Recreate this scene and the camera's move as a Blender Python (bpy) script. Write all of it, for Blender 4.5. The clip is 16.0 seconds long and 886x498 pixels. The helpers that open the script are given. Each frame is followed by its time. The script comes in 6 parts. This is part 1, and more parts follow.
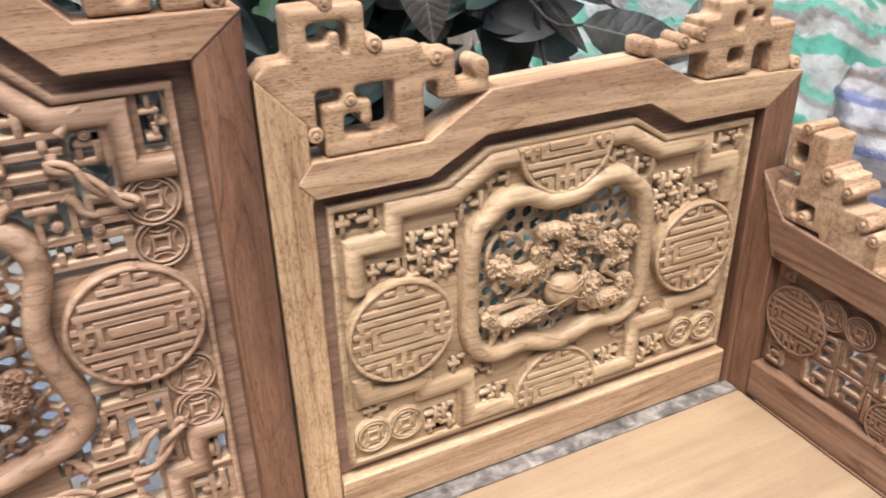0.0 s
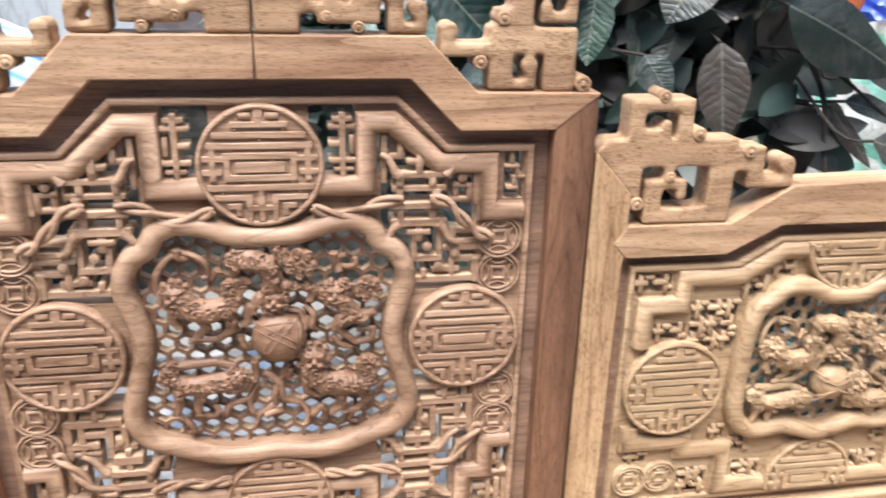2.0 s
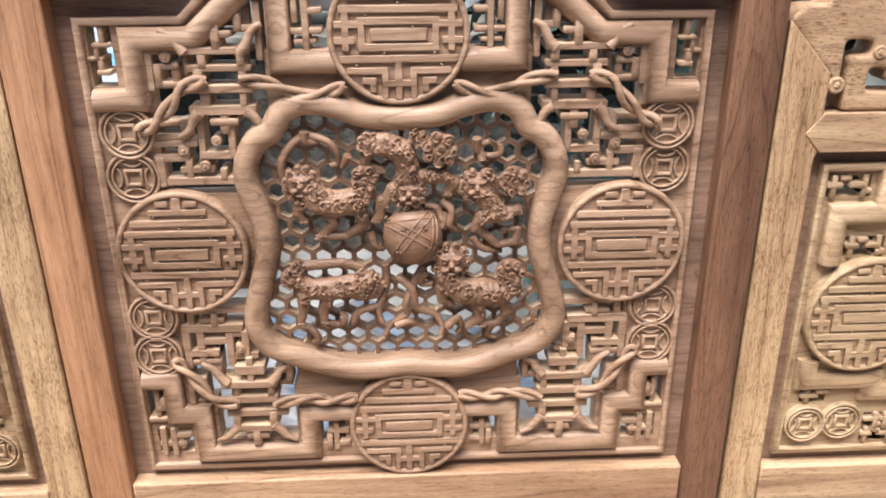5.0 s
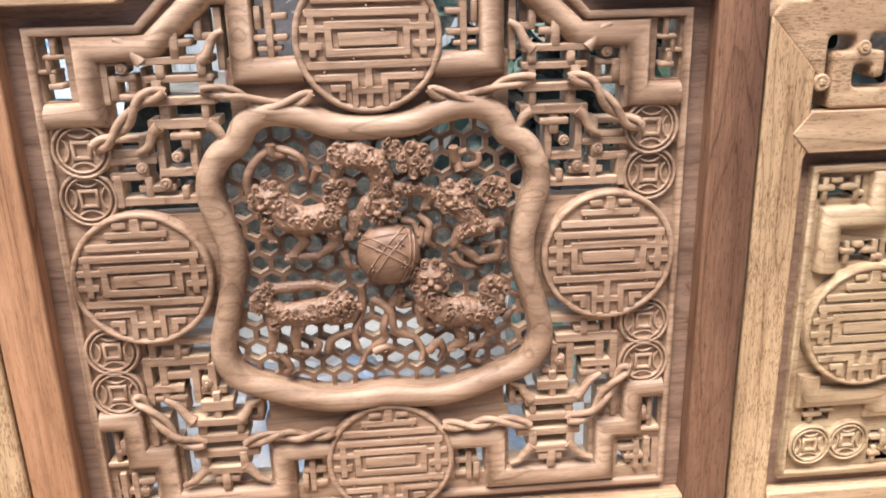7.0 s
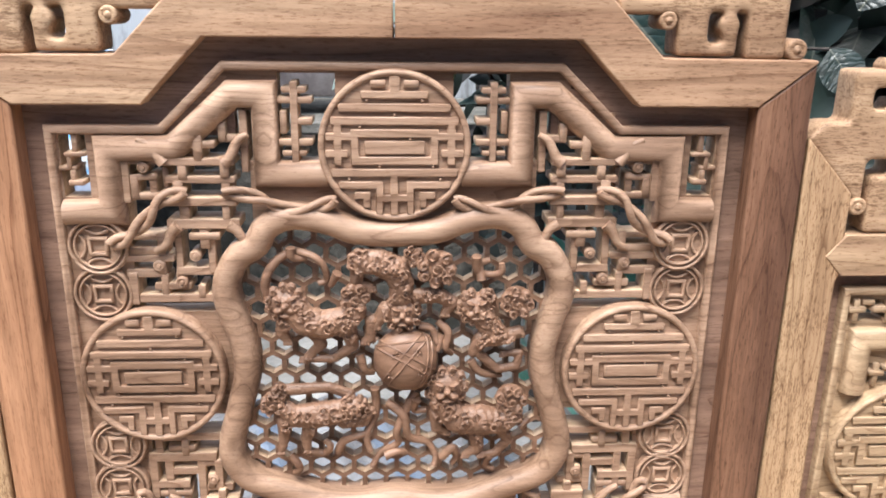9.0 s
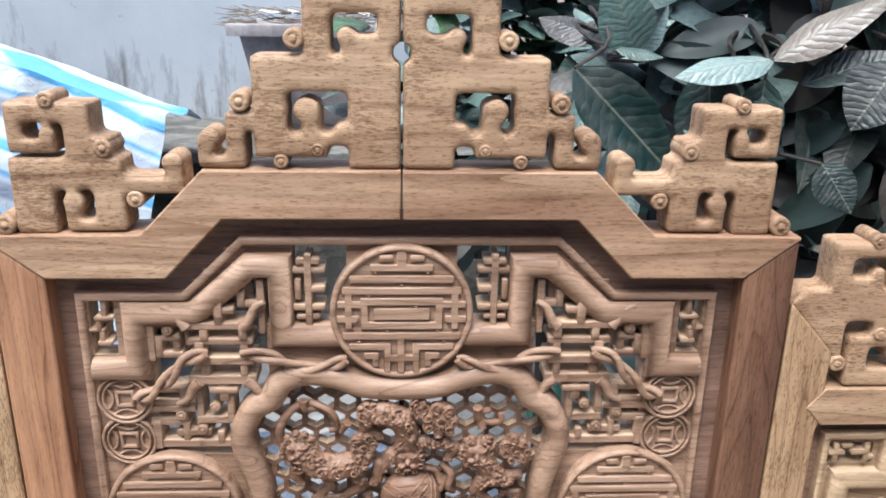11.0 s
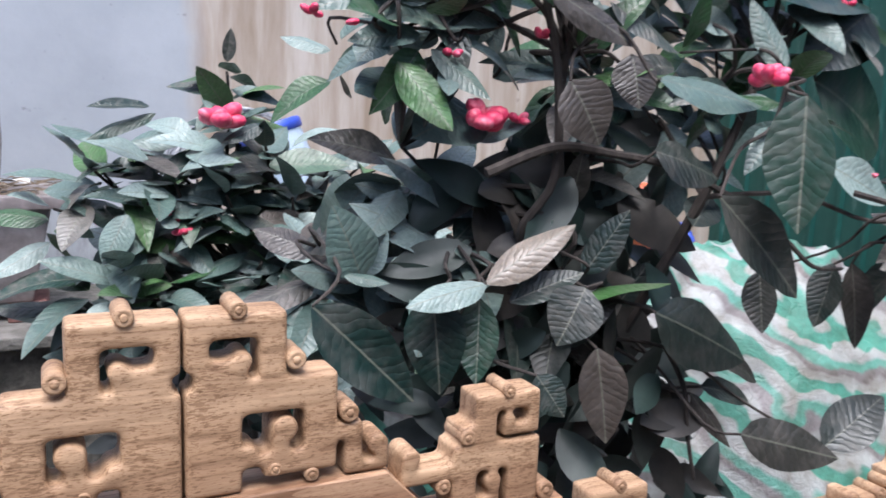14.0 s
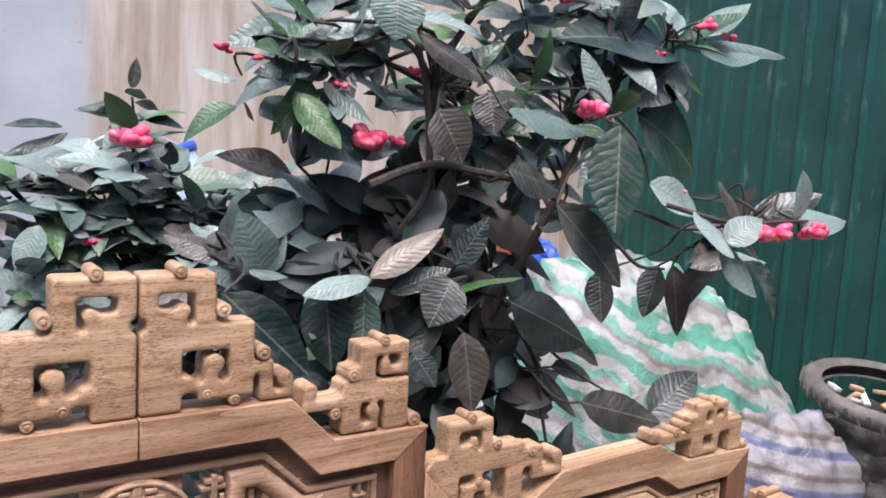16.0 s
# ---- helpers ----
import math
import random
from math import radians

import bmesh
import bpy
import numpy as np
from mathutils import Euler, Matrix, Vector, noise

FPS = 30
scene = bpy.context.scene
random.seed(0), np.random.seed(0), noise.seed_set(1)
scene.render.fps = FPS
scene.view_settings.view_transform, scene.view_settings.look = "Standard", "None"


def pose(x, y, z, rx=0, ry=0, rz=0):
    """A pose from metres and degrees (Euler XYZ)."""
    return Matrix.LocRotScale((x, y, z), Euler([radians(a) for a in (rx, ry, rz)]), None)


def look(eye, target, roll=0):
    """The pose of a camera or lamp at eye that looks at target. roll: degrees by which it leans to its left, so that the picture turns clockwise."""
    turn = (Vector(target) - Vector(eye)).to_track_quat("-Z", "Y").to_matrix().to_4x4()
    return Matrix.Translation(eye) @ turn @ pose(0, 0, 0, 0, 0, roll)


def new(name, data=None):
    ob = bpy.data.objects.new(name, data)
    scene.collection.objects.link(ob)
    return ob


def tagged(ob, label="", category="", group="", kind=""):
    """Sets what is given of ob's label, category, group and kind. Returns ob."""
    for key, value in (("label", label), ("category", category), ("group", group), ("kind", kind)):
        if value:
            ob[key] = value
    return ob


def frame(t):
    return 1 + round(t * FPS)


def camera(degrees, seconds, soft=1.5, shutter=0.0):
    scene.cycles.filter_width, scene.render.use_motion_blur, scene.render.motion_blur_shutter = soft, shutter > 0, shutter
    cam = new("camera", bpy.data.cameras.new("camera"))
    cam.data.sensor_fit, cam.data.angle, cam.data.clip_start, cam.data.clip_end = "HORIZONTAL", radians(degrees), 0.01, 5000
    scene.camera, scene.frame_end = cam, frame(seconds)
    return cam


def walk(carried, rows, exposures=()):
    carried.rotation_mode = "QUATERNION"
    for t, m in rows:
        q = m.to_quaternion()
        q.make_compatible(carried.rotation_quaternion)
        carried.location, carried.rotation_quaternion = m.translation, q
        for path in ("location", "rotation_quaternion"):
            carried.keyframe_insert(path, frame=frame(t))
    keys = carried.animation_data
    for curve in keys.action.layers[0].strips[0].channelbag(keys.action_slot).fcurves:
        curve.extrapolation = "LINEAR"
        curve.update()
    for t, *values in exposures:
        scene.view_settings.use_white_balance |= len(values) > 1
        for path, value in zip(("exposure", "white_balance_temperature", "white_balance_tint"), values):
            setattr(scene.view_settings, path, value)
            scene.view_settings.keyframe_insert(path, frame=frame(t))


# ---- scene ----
cam = camera(57.7, 16.0, 1.7, 0.4)
METRES, EYE, TILT, LEAN, TURN = 1.2, 1.12, 0.0, 0.0, -25.7
ROWS = [
    (0.0, 0.0, 0.0, 0.0, -0.6, -27.68, 1.14),
    (0.5, -0.0146, -0.0412, 0.0089, 2.45, -25.68, 0.09),
    (1.0, -0.0133, -0.0751, 0.0113, 5.06, -23.95, -1.01),
    (1.5, -0.0433, -0.11, 0.0102, 8.84, -22.5, -1.28),
    (2.0, -0.0712, -0.1228, 0.0137, 16.16, -21.24, -1.38),
    (2.5, -0.0827, -0.1346, 0.0195, 19.64, -20.27, -1.4),
    (3.0, -0.0917, -0.1374, 0.0224, 22.2, -19.78, -1.68),
    (3.5, -0.099, -0.129, 0.0156, 23.57, -20.87, -1.27),
    (4.0, -0.1091, -0.1111, -0.0132, 24.15, -23.46, -0.12),
    (6.5, -0.128, -0.0749, -0.1383, 21.22, -19.01, 1.41),
    (7.0, -0.1295, -0.0692, -0.1249, 21.03, -18.03, 1.61),
    (7.5, -0.1348, -0.0623, -0.1149, 21.38, -17.2, 0.88),
    (8.0, -0.1427, -0.0563, -0.1017, 22.07, -17.0, -0.59),
    (10.5, -0.1514, -0.0336, 0.0189, 22.77, -17.23, -0.62),
    (11.0, -0.149, -0.0397, 0.0592, 23.04, -18.35, -0.95),
    (11.5, -0.1472, -0.0328, 0.0928, 22.45, -20.45, -1.08),
    (12.0, -0.1473, -0.0152, 0.1152, 21.7, -21.25, -1.06),
    (12.5, -0.1423, 0.0038, 0.1398, 19.08, -19.65, -1.76),
    (13.0, -0.1573, 0.0248, 0.1522, 14.15, -16.31, -3.03),
    (13.5, -0.1953, 0.0112, 0.1657, 4.32, -11.4, -2.21),
    (14.0, -0.2345, -0.0242, 0.1746, -0.82, -9.49, -2.38),
    (14.5, -0.2483, -0.0926, 0.1787, -6.27, -8.35, -2.08),
    (15.0, -0.231, -0.1496, 0.1667, -8.5, -8.09, -3.24),
    (15.5, -0.237, -0.1881, 0.1621, -8.25, -7.8, -3.69),
    (16.0, -0.2394, -0.21, 0.1609, -8.7, -6.84, -3.16),
]
walk(cam, [(t, pose(0.183, -0.649, EYE, TILT, LEAN, TURN) @ pose(METRES * x, METRES * y, METRES * z, 90 + pitch, roll, yaw)) for t, x, y, z, yaw, pitch, roll in ROWS], [(0.0, 1.30, 6200, 8), (1.0, 1.40, 6200, 7), (1.5, 1.50, 6200, 7), (2.0, 1.57, 6150, 7), (2.5, 1.50, 6150, 6), (3.0, 1.20, 6150, 7), (3.5, 1.15, 6200, 7), (4.2, 1.27, 6250, 7), (6.3, 1.57, 6200, 7), (8.2, 1.6, 6150, 8), (10.4, 1.30, 5900, 6), (11.5, 1.14, 5650, 6), (12.5, 1.06, 5400, 6), (14.0, 1.05, 5950, 14), (16.0, 1.12, 6200, 17)])

# ---- light ----
world = bpy.data.worlds.new("world")
scene.world = world
world.use_nodes = True
wn = world.node_tree
sky = wn.nodes.new("ShaderNodeTexSky")
sky.sky_type, sky.sun_disc = "NISHITA", False
sky.sun_elevation, sky.sun_rotation = radians(70), radians(205)
sky.air_density, sky.dust_density, sky.ozone_density = 1.0, 4.0, 1.0
wn.nodes["Background"].inputs["Strength"].default_value = 0.138
wn.links.new(sky.outputs[0], wn.nodes["Background"].inputs["Color"])
sun = new("sun", bpy.data.lights.new("sun", "SUN"))
sun.data.energy, sun.data.angle, sun.data.color = 2.5, radians(34), (1.0, 0.97, 0.93)
sun.matrix_world = look((-0.8, -1.75, 4.9), (0.1, 0.1, 0.6))


# ---- materials ----
def ramp(nt, fac, stops):
    r = nt.nodes.new("ShaderNodeValToRGB")
    e = r.color_ramp.elements
    while len(e) < len(stops):
        e.new(0.5)
    for el, (p, c) in zip(e, stops):
        el.position, el.color = p, (*c, 1) if len(c) == 3 else c
    nt.links.new(fac, r.inputs[0])
    return r.outputs[0]


def base(name, rough=0.6, metal=0.0):
    m = bpy.data.materials.new(name)
    m.use_nodes = True
    b = m.node_tree.nodes["Principled BSDF"]
    b.inputs["Roughness"].default_value, b.inputs["Metallic"].default_value = rough, metal
    return m, m.node_tree, b


def coords(nt, scale, kind="Object", rot=(0, 0, 0)):
    tc, mp = nt.nodes.new("ShaderNodeTexCoord"), nt.nodes.new("ShaderNodeMapping")
    mp.inputs["Scale"].default_value, mp.inputs["Rotation"].default_value = scale, rot
    nt.links.new(tc.outputs[kind], mp.inputs[0])
    return mp.outputs[0]


def noise_tex(nt, vec, scale, detail=4.0, rough=0.55, dist=0.0):
    n = nt.nodes.new("ShaderNodeTexNoise")
    for k, v in (("Scale", scale), ("Detail", detail), ("Roughness", rough), ("Distortion", dist)):
        n.inputs[k].default_value = v
    nt.links.new(vec, n.inputs["Vector"])
    return n.outputs["Fac"]


def mix(nt, fac, a, b, mode="MIX"):
    n = nt.nodes.new("ShaderNodeMix")
    n.data_type, n.blend_type = "RGBA", mode
    for k, v in ((0, fac), (6, a), (7, b)):
        if isinstance(v, bpy.types.NodeSocket):
            nt.links.new(v, n.inputs[k])
        else:
            n.inputs[k].default_value = v if k == 0 else (*v, 1)
    return n.outputs[2]


def maths(nt, op, a, b=0.0):
    n = nt.nodes.new("ShaderNodeMath")
    n.operation = op
    for k, v in ((0, a), (1, b)):
        if isinstance(v, bpy.types.NodeSocket):
            nt.links.new(v, n.inputs[k])
        else:
            n.inputs[k].default_value = v
    return n.outputs[0]


def bump(nt, b, height, strength, dist=0.001):
    n = nt.nodes.new("ShaderNodeBump")
    n.inputs["Strength"].default_value, n.inputs["Distance"].default_value = strength, dist
    nt.links.new(height, n.inputs["Height"])
    nt.links.new(n.outputs[0], b.inputs["Normal"])


def wood(name, light, mid, dark, axis="x", rough=0.55, pores=0.5, streak=70.0, relief=0.35, grain=0.9, figure=14.0, dashes=0.0):
    """Raw sanded hardwood: broad colour bands, fine streaks along the grain, dark pores."""
    m, nt, b = base(name, rough)
    k = "xyz".index(axis)
    sc = [1.0, 1.0, 1.0]
    sc[k] = 0.07
    v = coords(nt, sc)
    broad = noise_tex(nt, v, 16.0, 3.0, 0.5, 0.8)
    fine = noise_tex(nt, v, streak * 2.4, 5.0, 0.65, 0.4)
    col = ramp(nt, broad, ((0.28, dark), (0.5, mid), (0.72, light)))
    shade = ramp(nt, fine, ((0.32, (0.62, 0.58, 0.55)), (0.6, (1.05, 1.05, 1.05))))
    col = mix(nt, grain, col, shade, "MULTIPLY")
    rings = maths(nt, "FRACT", maths(nt, "MULTIPLY", noise_tex(nt, v, 11.0, 3.0, 0.45, 0.5), figure))
    line = ramp(nt, rings, ((0.0, (0.48, 0.40, 0.35)), (0.15, (0.93, 0.92, 0.91)), (0.6, (1.04, 1.04, 1.04)), (1.0, (0.88, 0.86, 0.84))))
    where = ramp(nt, noise_tex(nt, v, 30.0, 3.0, 0.6), ((0.34, (0.25, 0.25, 0.25)), (0.60, (1, 1, 1))))
    col = mix(nt, where, col, mix(nt, 1.0, col, line, "MULTIPLY"))
    sp = [1.0, 1.0, 1.0]
    sp[k] = 0.13
    pore = noise_tex(nt, coords(nt, sp), 1050.0, 2.0, 0.5)
    dots = ramp(nt, pore, ((0.57, (1, 1, 1)), (0.68, (0.52, 0.44, 0.37))))
    col = mix(nt, pores, col, dots, "MULTIPLY")
    if dashes:
        sd = [1.0, 1.0, 1.0]
        sd[k] = 0.22
        dash = noise_tex(nt, coords(nt, sd), 760.0, 2.0, 0.55)
        patch = noise_tex(nt, coords(nt, (1, 1, 1)), 26.0, 4.0, 0.65)
        spots = ramp(nt, maths(nt, "ADD", dash, maths(nt, "MULTIPLY", patch, 0.8)), ((0.985, (1, 1, 1)), (1.10, (0.34, 0.25, 0.18))))
        col = mix(nt, dashes, col, spots, "MULTIPLY")
    dust = ramp(nt, noise_tex(nt, coords(nt, (1, 1, 1)), 9.0, 4.0, 0.6), ((0.45, (1, 1, 1)), (0.75, (0.80, 0.76, 0.74))))
    col = mix(nt, 0.6, col, dust, "MULTIPLY")
    nt.links.new(col, b.inputs["Base Color"])
    bump(nt, b, fine, relief, 0.0012)
    b.inputs["Specular IOR Level"].default_value = 0.35
    return m


WOOD_RAIL = wood("rail_wood", (0.53, 0.36, 0.23), (0.44, 0.28, 0.174), (0.31, 0.178, 0.106), "x", 0.55, 0.8, dashes=0.15)
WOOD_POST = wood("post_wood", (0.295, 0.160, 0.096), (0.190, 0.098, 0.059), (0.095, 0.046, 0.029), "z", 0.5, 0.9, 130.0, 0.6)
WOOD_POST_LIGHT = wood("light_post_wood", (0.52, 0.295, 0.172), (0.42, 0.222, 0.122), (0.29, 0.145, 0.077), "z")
WOOD_PALE = wood("pale_post_wood", (0.60, 0.435, 0.275), (0.51, 0.35, 0.205), (0.40, 0.255, 0.145), "z", 0.55, 0.95, dashes=0.5)
WOOD_SIDE = wood("pale_rail_wood", (0.57, 0.41, 0.265), (0.46, 0.31, 0.19), (0.35, 0.215, 0.13), "x", 0.55, 0.85)
WOOD_CREST = wood("crest_wood", (0.55, 0.385, 0.245), (0.46, 0.305, 0.185), (0.345, 0.215, 0.128), "x", 0.6, 0.9, 60.0, 0.5, dashes=0.55)
WOOD_CARVE = wood("carved_wood", (0.46, 0.312, 0.215), (0.35, 0.225, 0.151), (0.21, 0.126, 0.080), "x", 0.5, 0.45, 70.0, 0.45, 0.9, 26.0)
WOOD_CARVE_SIDE = wood("carved_side_wood", (0.50, 0.37, 0.235), (0.42, 0.295, 0.18), (0.32, 0.21, 0.125), "x", 0.5, 0.45, 70.0, 0.45, 0.9, 22.0)
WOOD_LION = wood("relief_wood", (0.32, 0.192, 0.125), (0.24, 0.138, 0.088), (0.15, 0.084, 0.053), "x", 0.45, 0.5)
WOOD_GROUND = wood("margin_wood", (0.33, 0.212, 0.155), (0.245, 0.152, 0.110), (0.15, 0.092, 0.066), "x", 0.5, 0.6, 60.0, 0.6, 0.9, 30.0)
# raw sawn wood, made paler to paint in the light on the holes' edges
WOOD_LIT_CUT = wood("lit_sawn_wood", (0.60, 0.45, 0.31), (0.54, 0.39, 0.26), (0.46, 0.32, 0.21), "x", 0.7, 0.3)
WOOD_SEAT = wood("seat_wood", (0.34, 0.245, 0.152), (0.30, 0.210, 0.128), (0.255, 0.172, 0.103), "x", 0.6, 0.3, 18.0, 0.2, 0.4, 1.0)
WOOD_ARM = wood("arm_wood", (0.34, 0.205, 0.132), (0.26, 0.15, 0.094), (0.17, 0.092, 0.058), "y")


def mottled(name, a, b_, c, scale, rough=0.8, relief=0.3, fine=60.0, dist=0.004, metal=0.0):
    m, nt, b = base(name, rough, metal)
    v = coords(nt, (1, 1, 1))
    col = ramp(nt, noise_tex(nt, v, scale, 6.0, 0.6, 0.3), ((0.3, a), (0.5, b_), (0.7, c)))
    f = noise_tex(nt, v, fine, 4.0, 0.6)
    col = mix(nt, 0.5, col, ramp(nt, f, ((0.3, (0.65, 0.65, 0.65)), (0.65, (1.1, 1.1, 1.1)))), "MULTIPLY")
    nt.links.new(col, b.inputs["Base Color"])
    bump(nt, b, f, relief, dist)
    return m


# ---- building tools ----
def mesh_of(name, bm, mat):
    bmesh.ops.recalc_face_normals(bm, faces=bm.faces[:])
    me = bpy.data.meshes.new(name)
    bm.to_mesh(me)
    bm.free()
    me.materials.append(mat)
    flat = np.zeros(len(me.polygons), dtype=np.int32)
    me.polygons.foreach_get("material_index", flat)
    me.polygons.foreach_set("material_index", np.zeros(len(flat), dtype=np.int32))
    me.set_sharp_from_angle(angle=radians(50))
    area, sides = np.zeros(len(flat), dtype=np.float32), np.zeros(len(flat), dtype=np.int32)
    me.polygons.foreach_get("area", area)
    me.polygons.foreach_get("loop_total", sides)
    me.polygons.foreach_set("use_smooth", ~((flat == 1) & ((sides > 4) | (area > 1.2e-4))))
    return me


def part(name, bm, mat, parent=None, label="", mirror=False):
    me = mesh_of(name, bm, mat)
    if mirror:
        me.transform(Matrix.Diagonal((-1, 1, 1, 1)))
        me.flip_normals()
    ob = new(name, me)
    ob.parent = parent
    return tagged(ob, label)


def both(name, bm, mat, parent, label=""):
    """A part and its mirror image across the settee's middle."""
    a = part(name, bm, mat, parent, label)
    me = a.data.copy()
    me.transform(Matrix.Diagonal((-1, 1, 1, 1)))
    me.flip_normals()
    b = new(name, me)
    b.parent = parent
    return a, tagged(b, label)


def soften(bm, width, segments=2, angle=0.6, clamp=True):
    if width <= 0:
        return bm
    edges = [e for e in bm.edges if len(e.link_faces) == 2 and e.calc_face_angle(0) > angle]
    bmesh.ops.bevel(bm, geom=edges, offset=width, segments=segments, profile=0.5, affect="EDGES", clamp_overlap=clamp, material=0)
    return bm


def fill(rects, y0, y1, holes=(), test=None, width=0.0, segments=2, lines=(), bm=None, step=None, clamp=True):
    """A board of the union of upright rectangles (x0, z0, x1, z1), less the holes, from depth y0 to y1."""
    target, bm = bm, bmesh.new()
    xs, zs = set(), set()
    for r in (*rects, *holes, *lines):
        xs |= {round(r[0], 5), round(r[2], 5)}
        zs |= {round(r[1], 5), round(r[3], 5)}
    if step:
        xs |= {round(v, 5) for v in np.arange(min(xs), max(xs), step)}
        zs |= {round(v, 5) for v in np.arange(min(zs), max(zs), step)}
    xs, zs = sorted(xs), sorted(zs)

    def solid(i, j):
        if not (0 <= i < len(xs) - 1 and 0 <= j < len(zs) - 1):
            return False
        x, z = (xs[i] + xs[i + 1]) / 2, (zs[j] + zs[j + 1]) / 2
        if not any(r[0] < x < r[2] and r[1] < z < r[3] for r in rects):
            return False
        if any(h[0] < x < h[2] and h[1] < z < h[3] for h in holes):
            return False
        return test is None or test(x, z)
    occ = {(i, j) for i in range(len(xs) - 1) for j in range(len(zs) - 1) if solid(i, j)}
    vs = {}

    def vert(i, j, k):
        if (i, j, k) not in vs:
            vs[i, j, k] = bm.verts.new((xs[i], (y0, y1)[k], zs[j]))
        return vs[i, j, k]
    for i, j in occ:
        bm.faces.new([vert(i, j, 0), vert(i + 1, j, 0), vert(i + 1, j + 1, 0), vert(i, j + 1, 0)])
        bm.faces.new([vert(i, j + 1, 1), vert(i + 1, j + 1, 1), vert(i + 1, j, 1), vert(i, j, 1)])
        for di, dj, a, b in ((-1, 0, (0, 1), (0, 0)), (1, 0, (1, 0), (1, 1)), (0, -1, (0, 0), (1, 0)), (0, 1, (1, 1), (0, 1))):
            if (i + di, j + dj) not in occ:
                p, q = (i + a[0], j + a[1]), (i + b[0], j + b[1])
                bm.faces.new([vert(*q, 0), vert(*q, 1), vert(*p, 1), vert(*p, 0)])
    bmesh.ops.recalc_face_normals(bm, faces=bm.faces[:])
    bmesh.ops.dissolve_limit(bm, angle_limit=0.01, verts=bm.verts[:], edges=bm.edges[:])
    for f in bm.faces:
        f.material_index = 1
    soften(bm, width, segments, 0.6, clamp)
    return bm if target is None else merge(target, bm)


def merge(bm, other):
    me = bpy.data.meshes.new("tmp")
    other.to_mesh(me)
    other.free()
    bm.from_mesh(me)
    bpy.data.meshes.remove(me)
    return bm


def prism(points, y0, y1, width=0.0, segments=2, bm=None):
    """A board with a free outline of (x, z) points."""
    target, bm = bm, bmesh.new()
    a = [bm.verts.new((x, y0, z)) for x, z in points]
    b = [bm.verts.new((x, y1, z)) for x, z in points]
    bm.faces.new(a)
    bm.faces.new(b[::-1])
    for i in range(len(a)):
        j = (i + 1) % len(a)
        bm.faces.new([a[j], a[i], b[i], b[j]])
    bmesh.ops.recalc_face_normals(bm, faces=bm.faces[:])
    for f in bm.faces:
        f.material_index = 1
    soften(bm, width, segments)
    return bm if target is None else merge(target, bm)


def sweep(path, prof, closed=False, bm=None):
    """A profile of (offset, y) carried along a path of (x, z), mitred at its corners."""
    bm = bm or bmesh.new()
    n, rings = len(path), []
    pts = [Vector(p) for p in path]
    for i, p in enumerate(pts):
        a = (p - pts[i - 1]).normalized() if i or closed else None
        b = (pts[(i + 1) % n] - p).normalized() if i < n - 1 or closed else None
        a, b = a or b, b or a
        na, nb = Vector((-a.y, a.x)), Vector((-b.y, b.x))
        m = (na + nb).normalized()
        m = m / max(0.35, m.dot(na))
        rings.append([bm.verts.new((p.x + m.x * o, y, p.y + m.y * o)) for o, y in prof])
    k = len(prof)
    for i in range(n if closed else n - 1):
        r, s = rings[i], rings[(i + 1) % n]
        for j in range(k):
            bm.faces.new([r[j], r[(j + 1) % k], s[(j + 1) % k], s[j]])
    if not closed:
        bm.faces.new(rings[0][::-1])
        bm.faces.new(rings[-1])
    return bm


def half_round(w, front, back, n=8):
    """A rounded moulding's profile, w wide, from its crown at depth front to its foot at depth back."""
    mid = front + min(w * 0.5, (back - front) * 0.75)
    top = [(w / 2 * math.cos(math.pi * i / n), mid - (mid - front) * math.sin(math.pi * i / n)) for i in range(n + 1)]
    return [(w / 2, back), *top, (-w / 2, back)]


def square(w, front, back, c=0.001):
    h = w / 2
    return [(h, back), (h, front + c), (h - c, front), (-h + c, front), (-h, front + c), (-h, back)]


def curve(points, closed=True, n=6):
    out, m = [], len(points)
    P = [Vector(p) for p in points]
    for i in range(m if closed else m - 1):
        p0, p1, p2, p3 = (P[(i + k) % m] if closed else P[max(0, min(m - 1, i + k))] for k in (-1, 0, 1, 2))
        for j in range(n):
            t = j / n
            out.append(0.5 * ((2 * p1) + (p2 - p0) * t + (2 * p0 - 5 * p1 + 4 * p2 - p3) * t * t + (3 * p1 - p0 - 3 * p2 + p3) * t ** 3))
    if not closed:
        out.append(P[-1])
    return out


def tube(points, radius, sides=8, bm=None, taper=None):
    """A round rod through points in space."""
    bm = bm or bmesh.new()
    P = [Vector(p) for p in points]
    rings, up = [], None
    for i, p in enumerate(P):
        d = (P[min(i + 1, len(P) - 1)] - P[max(i - 1, 0)]).normalized()
        if up is None:
            up = d.orthogonal().normalized()
        up = (up - d * up.dot(d)).normalized()
        side = d.cross(up)
        r = radius if taper is None else radius + (taper - radius) * i / (len(P) - 1)
        rings.append([bm.verts.new(p + (up * math.cos(2 * math.pi * k / sides) + side * math.sin(2 * math.pi * k / sides)) * r) for k in range(sides)])
    for r, s in zip(rings, rings[1:]):
        for k in range(sides):
            bm.faces.new([r[k], r[(k + 1) % sides], s[(k + 1) % sides], s[k]])
    bm.faces.new(rings[0][::-1])
    bm.faces.new(rings[-1])
    return bm


